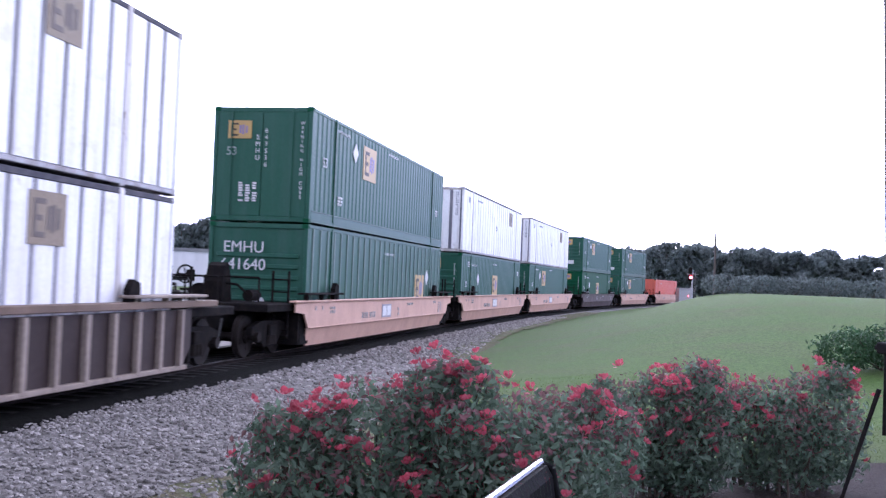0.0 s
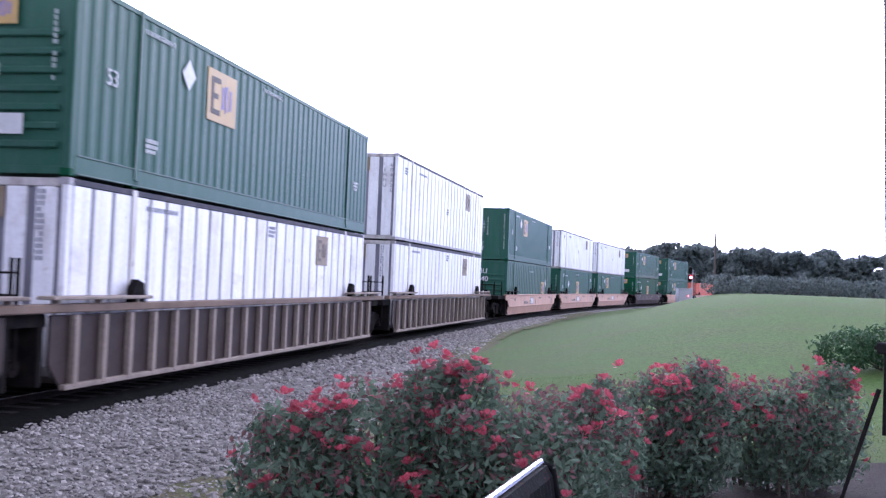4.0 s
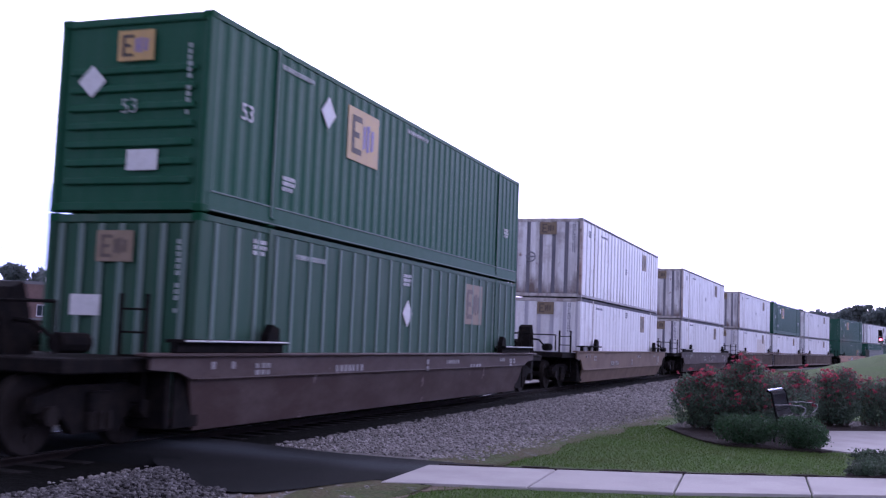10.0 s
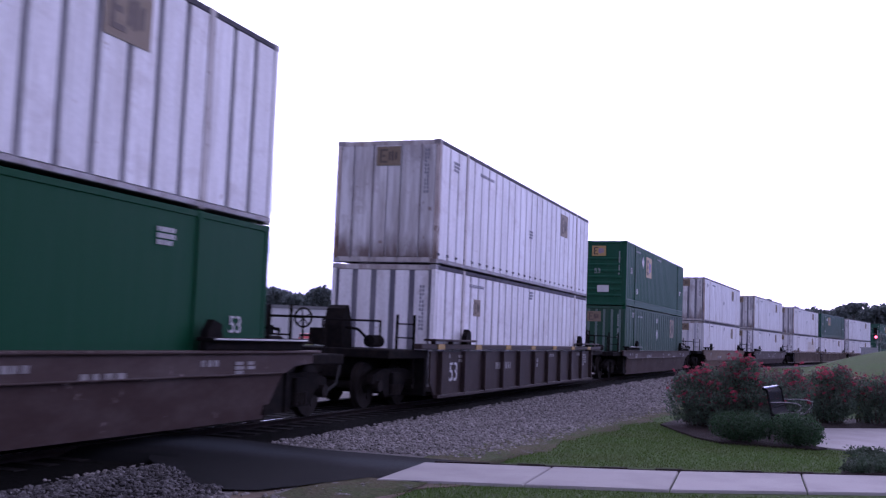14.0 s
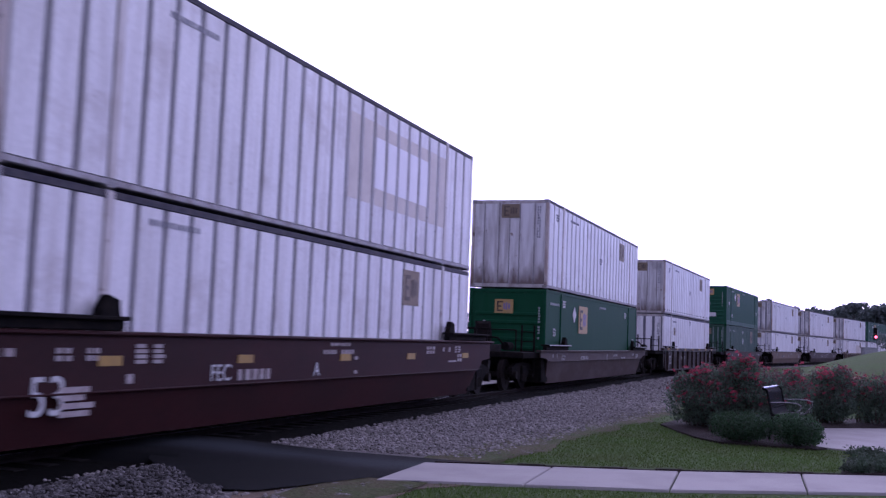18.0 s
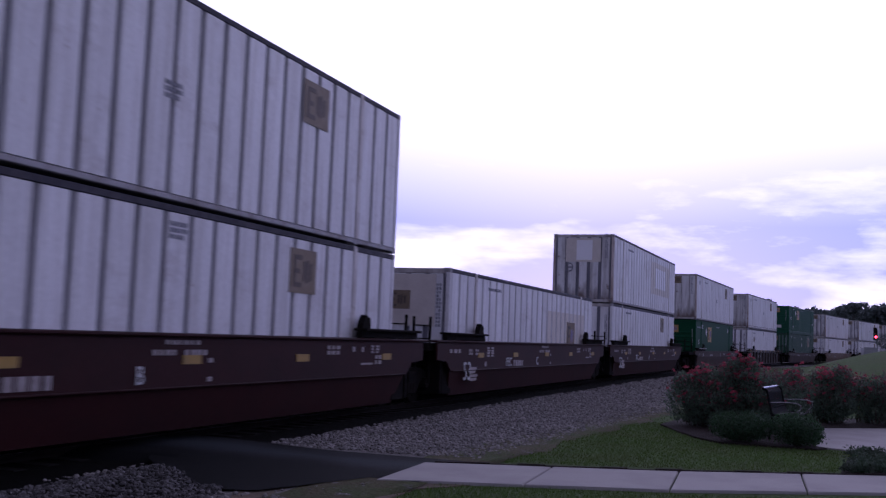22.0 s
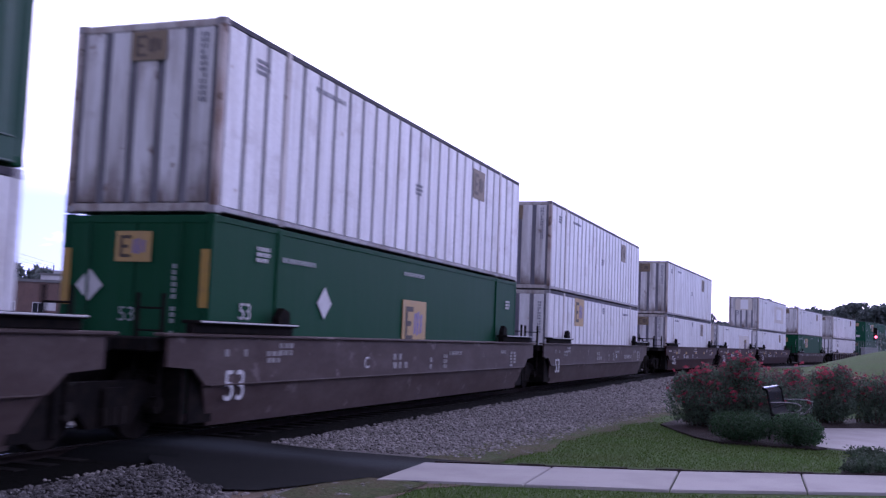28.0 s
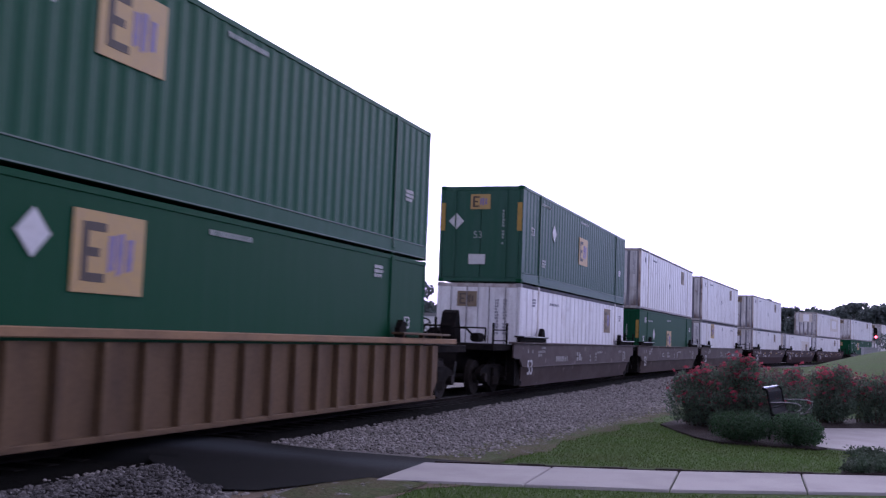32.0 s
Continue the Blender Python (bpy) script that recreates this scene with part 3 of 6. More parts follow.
ground_me = raw_mesh("ground", gv, gf, M["grass"])
ground_me.shade_smooth()
ground = tagged(new("ground", ground_me), "green mown lawn with a low grass bank beside the railway", "ground", kind="structure")


def strip(name, s0, s1, step, offs, material, label, category, wob=0.0):
    """A sheet along the line; offs gives (offset, height) pairs for a place on the line."""
    verts, faces = [], []
    ss = np.arange(s0, s1 + 0.01, step)
    n = len(offs(0.0))
    for s in ss:
        for k, (o, z) in enumerate(offs(s)):
            w = wob * noise.noise((s * 0.8, k * 3.1, 0.0)) if k in (0, 1, n - 2, n - 1) else 0
            verts.append(beside(s, o + w, z))
    for i in range(len(ss) - 1):
        for k in range(n - 1):
            faces.append((i * n + k, i * n + k + 1, (i + 1) * n + k + 1, (i + 1) * n + k))
    me = raw_mesh(name, verts, faces, material)
    me.shade_smooth()
    return tagged(new(name, me), label, category, kind="structure")


def shoulder(s):
    return float(np.interp(s, (0, 30, 38, 44, 50, 62, 80, 120), (4.6, 4.7, 5.0, 5.4, 5.9, 5.2, 3.6, 3.2)))


ballast = strip("ballast_bed", -60, 320, 0.5,
                lambda s: [(-5.6, -0.32), (-5.2, -0.12), (-3.0, -0.02), (2.0, -0.02), (3.2, 0.0), (shoulder(s), 0.012), (shoulder(s) + 0.18, -0.12)],
                M["gravel"], "grey crushed stone bed beside the railway track", "ballast", 0.22)
# sheet whose dark colour also carries the train's shade beside the rails
oily_shaded = strip("track_bed", -60, 320, 1.0, lambda s: [(-1.75, -0.04), (-1.5, -0.004), (1.95, -0.004), (2.3 if s > 33 else 2.7, -0.03 if s > 33 else 0.002)],
             M["oily_shaded"], "dark oil-stained ballast with the shade under the train painted in", "ballast", 0.12)

verge = strip("verge", 20, 120, 0.5, lambda s: [(shoulder(s) - 0.55, 0.0), (shoulder(s) - 0.35, 0.024), (shoulder(s) + 0.1, 0.026), (shoulder(s) + 0.45, 0.02), (shoulder(s) + 0.62, -0.02)],
              M["verge"], "trodden verge of brown weeds between ballast and lawn", "verge", 0.3)

track = thing("railway_track", "single railway track with rusty rails on dark timber sleepers", "railway track", kind="structure")
for side in (-0.755, 0.755):
    def rail_section(s, side=side):
        return [(side - 0.07, -0.07), (side - 0.07, -0.05), (side - 0.012, -0.03), (side - 0.012, 0.055), (side - 0.036, 0.065), (side - 0.036, RAIL_TOP - 0.006),
                (side + 0.036, RAIL_TOP - 0.006), (side + 0.036, 0.065), (side + 0.012, 0.055), (side + 0.012, -0.03), (side + 0.07, -0.05), (side + 0.07, -0.07)]
    web = strip("rail", -60, 320, 2.0, rail_section, M["rail"], "", "")
    head = strip("rail_head", -60, 320, 2.0, lambda s, side=side: [(side - 0.033, RAIL_TOP - 0.004), (side - 0.02, RAIL_TOP), (side + 0.02, RAIL_TOP), (side + 0.033, RAIL_TOP - 0.004)],
                 M["rail_top"], "", "")
    for o in (web, head):
        del o["kind"]
    web.parent = track
    head.parent = web
tie_me = once("sleeper", lambda bm: box(bm, -0.115, 0.115, -1.3, 1.3, -0.17, 0.0, 0.012), M["tie"])
for s in np.arange(20.0, 76.0, 0.52):
    dx, dy = line_dir(s)
    x, y = line_at(s)
    part("sleeper", tie_me, None, track, at=pose(x, y, 0.006, 0, 0, math.degrees(math.atan2(dy, dx)) + random.uniform(-1.2, 1.2)))


def rubble(name, count, place, size, material, label, category, seed):
    """Many broken stones in one mesh."""
    rnd = np.random.RandomState(seed)
    t = (1 + 5 ** 0.5) / 2
    base = np.array([(-1, t, 0), (1, t, 0), (-1, -t, 0), (1, -t, 0), (0, -1, t), (0, 1, t), (0, -1, -t), (0, 1, -t), (t, 0, -1), (t, 0, 1), (-t, 0, -1), (-t, 0, 1)]) / 1.9
    tri = np.array([(0, 11, 5), (0, 5, 1), (0, 1, 7), (0, 7, 10), (0, 10, 11), (1, 5, 9), (5, 11, 4), (11, 10, 2), (10, 7, 6), (7, 1, 8),
                    (3, 9, 4), (3, 4, 2), (3, 2, 6), (3, 6, 8), (3, 8, 9), (4, 9, 5), (2, 4, 11), (6, 2, 10), (8, 6, 7), (9, 8, 1)])
    vs, fs = np.empty((count * 12, 3)), np.empty((count * 20, 3), int)
    for i in range(count):
        p = place(rnd)
        r = size * rnd.uniform(0.55, 1.5)
        v = base * rnd.uniform(0.62, 1.25, (12, 1)) * (r * np.array([rnd.uniform(0.8, 1.3), rnd.uniform(0.7, 1.1), rnd.uniform(0.5, 0.85)]))
        a = rnd.uniform(0, math.tau)
        c, s_ = math.cos(a), math.sin(a)
        v = np.stack([v[:, 0] * c - v[:, 1] * s_, v[:, 0] * s_ + v[:, 1] * c, v[:, 2]], 1)
        vs[i * 12:i * 12 + 12] = v + np.array(p)
        fs[i * 20:i * 20 + 20] = tri + i * 12
    me = raw_mesh(name, vs.tolist(), fs.tolist(), material)
    return tagged(new(name, me), label, category, kind="stuff")


# path across the line, from the pavement's end
PATH_DIR, PATH_START = (-0.94, 0.34), (-0.45, 12.85)


def path_off(x, y):
    """Distance along and across the asphalt path."""
    dx, dy = x - PATH_START[0], y - PATH_START[1]
    return dx * PATH_DIR[0] + dy * PATH_DIR[1], dx * PATH_DIR[1] - dy * PATH_DIR[0]


APRON = [(-0.55, 12.0), (-1.15, 11.25), (-1.75, 10.55), (-2.35, 10.5), (-2.9, 11.5), (-3.35, 12.4), (-3.6, 13.6), (-1.0, 13.4)]


def within(poly, x, y):
    inside = False
    for (ax, ay), (bx, by) in zip(poly, poly[1:] + poly[:1]):
        if (ay > y) != (by > y) and x < (bx - ax) * (y - ay) / (by - ay) + ax:
            inside = not inside
    return inside


def on_path(x, y, m=0.0):
    a, c = path_off(x, y)
    return (a > -0.9 and abs(c) < 1.42 + m) or (x > -0.75 and 11.6 < y < 13.9) or within(APRON, x, y)


def stone_spot(s0, s1, off0):
    def spot(rnd):
        while True:
            s = rnd.uniform(s0, s1)
            e = shoulder(s)
            lo = off0 + (0.5 if s < 33 else 0.0)
            o = lo + (e + 0.25 - lo) * rnd.uniform(0, 1) ** 0.9
            p = beside(s, o)
            if p.y < 12.0 and p.x > -2.1 and rnd.rand() < 0.93:
                continue
            if not on_path(p.x, p.y, 0.05 * rnd.randn()):
                return p.x, p.y, float(np.interp(o, (2.0, 3.2, e, e + 0.18), (-0.02, 0.0, 0.012, 0.0))) + rnd.uniform(-0.005, 0.02)
    return spot


rubble("ballast_stones", 26000, stone_spot(21, 56, 1.95), 0.028, M["stone"], "loose grey crushed ballast stones beside the track", "ballast", 3)
rubble("far_ballast_stones", 7000, stone_spot(56, 105, 2.0), 0.045, M["stone"], "loose grey crushed ballast stones along the curve", "ballast", 4)


def heap_spot(rnd):
    while True:
        s, o = rnd.uniform(26, 35.5), rnd.uniform(2.45, 4.5)
        p = beside(s, o)
        if p.y < 12.0 and p.x > -2.1:
            continue
        if not on_path(p.x, p.y, 0.08):
            h = 0.11 * math.exp(-((o - 3.1) / 0.8) ** 2) * smooth(26, 30, s)
            return p.x, p.y, h * rnd.uniform(0.3, 1.0) + 0.02


rubble("ballast_heap", 17000, heap_spot, 0.021, M["stone_dark"], "low heap of grey ballast stones beside the asphalt path", "ballast", 5)

# asphalt path
av, af = [], []
steps = np.arange(-0.7, 16.0, 0.4)
for a in steps:
    for k, c in enumerate(np.linspace(-1.42, 1.42, 9)):
        w = 0.10 * noise.noise((a * 1.1, k * 5.0, 7.0)) if k in (0, 8) else 0.0
        x = PATH_START[0] + PATH_DIR[0] * a + PATH_DIR[1] * (c + w)
        y = PATH_START[1] + PATH_DIR[1] * a - PATH_DIR[0] * (c + w)
        z = 0.026 + 0.058 * smooth(1.2, 3.4, a) - (0.09 if k in (0, 8) else 0)
        av.append((x, y, z - 0.3 * smooth(7.5, 14, a) * 0.3))
for i in range(len(steps) - 1):
    for k in range(8):
        af.append((i * 9 + k, i * 9 + k + 1, (i + 1) * 9 + k + 1, (i + 1) * 9 + k))
base = len(av)
rim = [(x, y) for (x, y) in APRON]
av += [(x, y, 0.030 + 0.05 * smooth(1.5, 3.2, path_off(x, y)[0])) for x, y in rim]
af.append(tuple(range(base + len(rim) - 1, base - 1, -1)))
path_me = raw_mesh("asphalt_path", av, af, trodden(M["asphalt"].copy(), PATH_DIR, (PATH_START[0], PATH_START[1] + 0.30), 0.85, (0.034, 0.040, 0.047)))
path_me.shade_smooth()
tagged(new("asphalt_path", path_me), "dark worn asphalt path that crosses the railway track", "path", kind="structure")

# bare earth along the path's edge and the pavement
bm = B()
slab(bm, [(-1.75, 8.9), (-0.9, 9.1), (-0.2, 11.2), (0.6, 11.8), (-0.6, 11.86), (-1.2, 11.4), (-2.0, 10.6)], -0.05, 0.008)
tagged(new("dirt_edge", mesh("dirt_edge", bm, M["dirt"])), "strip of bare trodden earth beside the pavement", "ground", kind="structure")



# pavement of concrete slabs with open joints, its edges bending away from the track
def kerb_near(x):
    return 11.63 + 0.02 * (x + 0.63) + 0.15 * min(max(0.0, x - 2.6), 4.5)


def kerb_far(x):
    return 13.32 + 0.02 * (x + 0.14) + 0.11 * min(max(0.0, x - 2.8), 4.3)


bm = B()
for x in np.arange(0.0, 7.0, 0.35):
    slab(bm, [(x, kerb_far(x) + 0.012), (x + 0.345, kerb_far(x + 0.345) + 0.012), (x + 0.345, kerb_far(x + 0.345) + 0.07), (x, kerb_far(x) + 0.07)], -0.06, 0.05 + 0.008 * math.sin(x * 7.1))
tagged(new("turf_edge", mesh("turf_edge", bm, M["mulch"])), "dark cut soil edge of the lawn along the pavement", "ground", kind="structure")
pavement = thing("pavement", "pale concrete pavement of cast slabs with open joints", "pavement", kind="structure")
for i in range(9):
    x0 = -0.63 + 1.62 * i
    x1 = x0 + 1.60
    bm = B()
    near = [(x, kerb_near(x)) for x in np.linspace(x0, x1, 4)]
    far = [(x + 0.5, kerb_far(x + 0.5)) for x in np.linspace(x1, x0, 4)]
    slab(bm, near + far, -0.10, 0.036)
    bmesh.ops.bevel(bm, geom=[e for e in bm.edges if e.verts[0].co.z > 0 and e.verts[1].co.z > 0], offset=0.012, segments=1, affect="EDGES")
    part("slab", bm, M["concrete"], pavement)
terrace = thing("terrace", "pale concrete terrace slab beside the rose bed", "pavement", kind="structure")
for pts in ([(6.38, 17.72), (7.05, 16.85), (7.66, 16.20), (9.6, 16.4), (10.2, 22.72), (8.05, 21.92)],
            [(9.62, 16.4), (13.2, 16.8), (13.6, 24.0), (10.22, 22.73)],
            [(7.70, 16.18), (7.30, 14.10), (9.5, 14.16), (9.6, 16.38)], [(9.52, 14.16), (13.0, 14.3), (13.2, 16.78), (9.62, 16.38)]):
    bm = B()
    slab(bm, pts, -0.1, 0.024)
    part("slab", bm, M["concrete"], terrace)

# planting beds
BED = [(4.55, 18.6), (4.75, 17.75), (5.4, 17.45), (6.2, 17.15), (6.45, 17.4), (6.34, 17.74), (8.0, 21.98), (10.2, 22.8), (13.2, 24.0), (13.0, 25.4), (9.8, 25.2), (7.4, 24.1), (5.3, 22.9), (4.5, 21.2), (4.5, 19.8)]
bm = B()
slab(bm, BED, -0.05, 0.035)
tagged(new("mulch_bed", mesh("mulch_bed", bm, M["mulch"])), "planting bed of dark mulch round the rose bushes", "planting bed", kind="structure")
bm = B()
slab(bm, [(5.3, 13.83), (7.22, 14.02), (7.60, 16.10), (7.0, 16.75), (6.3, 16.1)], -0.05, 0.03)
tagged(new("cover_bed", mesh("cover_bed", bm, M["mulch"])), "small mulch bed between pavement and terrace", "planting bed", kind="structure")


# grass blades on the near lawn
def lawn_ok(x, y):
    if on_path(x, y, 0.05) or (x > -0.7 and kerb_near(x) + 0.05 * noise.noise((x * 6.0, 1.0, 3.0)) < y < kerb_far(x) + 0.06):
        return False
    s_off = (x - line_x(y)) * 0.94
    if s_off < shoulder(float(np.interp(y, LINE_Y, ARC))) + 0.3:
        return False
    if within(BED, x, y) or within([(6.2, 17.7), (7.7, 16.0), (13.4, 16.6), (13.7, 24.2), (8.0, 22.1)], x, y):
        return False
    if within([(5.25, 13.8), (7.3, 13.95), (7.75, 16.15), (7.0, 16.85), (6.2, 16.15)], x, y) or (x > 7.2 and 13.5 < y < 16.4):
        return False
    if x < 0.4 and y < 11.9 and x < -0.9 + (y - 9) * 0.42 and (x < -1.7 or noise.noise((x * 1.3, y * 1.3, 2.0)) > 0.22):
        return False
    return True


rnd = np.random.RandomState(11)
bv, bf = [], []
while len(bf) < 85000:
    if rnd.rand() < 0.88:
        x, y = rnd.uniform(-1.7, 10.0), 5.5 + 16.5 * rnd.rand() ** 1.1
        if rnd.rand() > smooth(5.3, 9.0, y) * (1 - smooth(6.0, 10.0, x)) * smooth(-1.9, -0.9, x + 0.4 * rnd.rand()):
            continue
    else:
        x, y = rnd.uniform(0, 14.0), rnd.uniform(22, 34)
    if not lawn_ok(x, y):
        continue
    g = ground_z(x, y)
    a, h = rnd.uniform(0, math.tau), rnd.uniform(0.015, 0.04)
    w = rnd.uniform(0.004, 0.008)
    lean = rnd.uniform(-0.03, 0.03, 2)
    i = len(bv)
    bv += [(x - math.cos(a) * w, y - math.sin(a) * w, g - 0.005), (x + math.cos(a) * w, y + math.sin(a) * w, g - 0.005), (x + lean[0], y + lean[1], g + h)]
    bf.append((i, i + 1, i + 2))
tagged(new("grass", raw_mesh("grass", bv, bf, M["blade"])), "short mown grass blades beside the pavement", "grass", kind="stuff")


# ---- planting ----
def leaves(seed, count, lumps, size, flat=0.5, inner=0.55):
    """Leaves spread through a lumpy crown: lumps are (x, y, z, rx, ry, rz)."""
    rnd = np.random.RandomState(seed)
    vol = np.array([l[3] * l[4] * l[5] for l in lumps]) ** 0.7
    vol = vol / vol.sum()
    vs, fs = [], []
    for _ in range(count):
        lx, ly, lz, rx, ry, rz = lumps[rnd.choice(len(lumps), p=vol)]
        d = rnd.randn(3)
        d /= np.linalg.norm(d)
        r = rnd.uniform(inner, 1.0) ** 0.6 * (1 + 0.10 * rnd.randn())
        p = np.array((lx + d[0] * rx * r, ly + d[1] * ry * r, lz + d[2] * rz * r))
        if p[2] < 0.03:
            p[2] = 0.03 + rnd.rand() * 0.12
        nrm = d * 0.6 + rnd.randn(3) * flat
        nrm /= np.linalg.norm(nrm)
        u = np.cross(nrm, rnd.randn(3))
        u /= np.linalg.norm(u)
        w = np.cross(nrm, u)
        s = size * rnd.uniform(0.6, 1.4)
        i = len(vs)
        vs += [tuple(p - u * s), tuple(p + w * s * 0.45 + nrm * s * 0.12), tuple(p + u * s), tuple(p - w * s * 0.45 + nrm * s * 0.12)]
        fs += [(i, i + 1, i + 2, i + 3)]
    return vs, fs


def blossom(bm):
    for k in range(9):
        a, r, t = k * 2.4, 0.012 + 0.0035 * k, 0.9 - k * 0.07
        c = Vector((math.cos(a) * r, math.sin(a) * r, 0.012))
        side = Vector((-math.sin(a), math.cos(a), 0)) * 0.022
        up = Vector((math.cos(a) * (1 - t), math.sin(a) * (1 - t), t)).normalized() * 0.042
        v = [bm.verts.new(p) for p in (c - side * 0.5, c + side * 0.5, c + side + up * 0.7, c + up * 1.05, c - side + up * 0.7)]
        bm.faces.new(v)


blossom_me = once("blossom", blossom, M["petal"])


def rose_bush(at, lumps, count, flowers, seed, label):
    t = thing("rose_bush", label, "rose bush", "rose bushes in the bed", at=at)
    rnd = np.random.RandomState(seed)
    big = list(lumps)
    for _ in range(3 * len(big)):
        l = big[rnd.randint(len(big))]
        d = rnd.randn(3)
        d /= np.linalg.norm(d)
        r = rnd.uniform(0.10, 0.2)
        lumps = lumps + [(l[0] + d[0] * l[3] * 0.95, l[1] + d[1] * l[4] * 0.95, max(0.2, l[2] + abs(d[2]) * l[5] * 0.95), r, r, r)]
    bm = B()
    for l in lumps:
        for _ in range(4):
            tip = Vector((l[0] + rnd.uniform(-.6, .6) * l[3], l[1] + rnd.uniform(-.6, .6) * l[4], l[2] + rnd.uniform(0.1, .8) * l[5]))
            tube(bm, (l[0] * 0.7 + rnd.uniform(-.1, .1), l[1] * 0.7 + rnd.uniform(-.1, .1), 0), tip, 0.014, 5, 0.005)
    part("woody_base", bm, M["stem"], t)
    v, f = leaves(seed, count, lumps, 0.036)
    part("foliage", raw_mesh("foliage", v, f, M["rose_leaf"]), None, t)
    tips = [(l[0], l[1], l[2] + l[5] * 0.5, l[3] * 0.9, l[4] * 0.9, l[5] * 0.62) for l in lumps]
    v, f = leaves(seed + 1, count // 5, tips, 0.03, 0.7, 0.8)
    part("young_growth", raw_mesh("young_growth", v, f, M["rose_young"]), None, t, "reddish young shoots")
    k = 0
    while k < flowers:
        l = lumps[rnd.randint(len(lumps))]
        d = rnd.randn(3)
        d /= np.linalg.norm(d)
        if d[2] < -0.15 or d[1] > 0.45 or rnd.rand() > 0.3 + (l[2] + d[2] * l[5]) * 0.7:
            continue
        p = (l[0] + d[0] * l[3] * 1.03, l[1] + d[1] * l[4] * 1.03, l[2] + d[2] * l[5] * 1.03)
        for c in range(rnd.randint(1, 4)):
            j = rnd.uniform(-0.13, 0.13, 3)
            sc = rnd.uniform(0.6, 1.0)
            m = pose(p[0] + j[0], p[1] + j[1], p[2] + j[2], math.degrees(-d[1]) * 0.7 + rnd.uniform(-25, 25), math.degrees(d[0]) * 0.7 + rnd.uniform(-25, 25), rnd.uniform(0, 360))
            part("blossom", blossom_me, None, t, at=m @ Matrix.Diagonal((sc, sc, sc, 1)))
            k += 1
    return t


rose_bush(pose(5.85, 21.25, 0.03), [(-0.75, -0.1, 0.48, 0.52, 0.6, 0.46), (-0.25, 0.1, 0.62, 0.55, 0.7, 0.58), (0.3, 0.0, 0.66, 0.55, 0.7, 0.60), (0.85, 0.1, 0.55, 0.48, 0.6, 0.52),
                                    (-0.45, -0.45, 0.36, 0.5, 0.4, 0.34), (0.35, -0.45, 0.42, 0.5, 0.4, 0.38), (1.25, 0.55, 0.58, 0.45, 0.6, 0.52), (1.65, 1.1, 0.55, 0.45, 0.55, 0.5)], 20000, 290, 21,
          "wide rose bush with many red blossoms in the mulch bed")
rose_bush(pose(8.72, 23.5, 0.03), [(-0.2, 0, 0.56, 0.45, 0.5, 0.55), (0.22, 0.05, 0.66, 0.42, 0.5, 0.58), (0.0, -0.3, 0.42, 0.5, 0.35, 0.4)], 7500, 110, 22,
          "upright rose bush with red blossoms beside the terrace")
rose_bush(pose(10.05, 23.75, 0.03), [(-0.3, 0, 0.52, 0.5, 0.5, 0.52), (0.3, 0.05, 0.6, 0.5, 0.5, 0.55), (0.0, -0.3, 0.42, 0.6, 0.35, 0.4)], 7500, 90, 23,
          "broad rose bush with red blossoms behind the terrace")


def shrub(name, at, lumps, count, size, seed, material, label, category, group=""):
    t = thing(name, label, category, group, at=at)
    rnd = np.random.RandomState(seed)
    bm = B()
    for l in lumps:
        for _ in range(3):
            tube(bm, (0, 0, 0), (l[0] + rnd.uniform(-.4, .4) * l[3], l[1] + rnd.uniform(-.4, .4) * l[4], l[2] + 0.4 * l[5]), 0.012, 5, 0.004)
    part("woody_base", bm, M["stem"], t)
    v, f = leaves(seed, count, lumps, size)
    part("foliage", raw_mesh("foliage", v, f, material), None, t)
    return t


shrub("shrub", pose(5.2, 18.0, 0.03), [(-0.18, 0, 0.26, 0.36, 0.36, 0.25), (0.2, 0, 0.27, 0.34, 0.36, 0.25), (0, -0.15, 0.2, 0.4, 0.3, 0.2)], 5200, 0.022, 31, M["shrub_leaf"],
      "low rounded dense green shrub in front of the roses", "shrub", "low shrubs in the bed")
shrub("shrub", pose(5.98, 17.6, 0.03), [(-0.1, 0, 0.28, 0.32, 0.34, 0.27), (0.14, 0.05, 0.27, 0.32, 0.34, 0.26), (0.1, -0.15, 0.2, 0.36, 0.3, 0.2)], 5200, 0.022, 32, M["shrub_leaf"],
      "low rounded green shrub beside the metal bench", "shrub", "low shrubs in the bed")
for i, (x, y, r) in enumerate(((5.6, 14.05, 0.22), (6.05, 14.1, 0.26), (6.0, 14.55, 0.30), (6.55, 14.5, 0.28), (6.3, 15.3, 0.34), (6.9, 15.0, 0.34), (7.0, 15.9, 0.33), (6.6, 16.2, 0.3))):
    shrub("ground_cover", pose(x, y, 0.03), [(0, 0, 0.04, r, r, 0.05), (0.1, 0.05, 0.05, r * 0.7, r * 0.7, 0.06)], 1100, 0.026, 40 + i, M["cover_leaf"],
          "low grey-green ground cover plant in the small bed", "plant", "ground cover plants")
shrub("shrub", pose(16.9, 33.0, ground_z(16.9, 33.0)), [(-0.7, 0, 0.4, 0.7, 0.6, 0.42), (0.3, 0, 0.45, 0.9, 0.6, 0.45), (1.2, 0.1, 0.4, 0.7, 0.6, 0.4)], 5000, 0.05, 51, M["shrub_leaf"],
      "wide low dark green shrub on the lawn", "shrub")


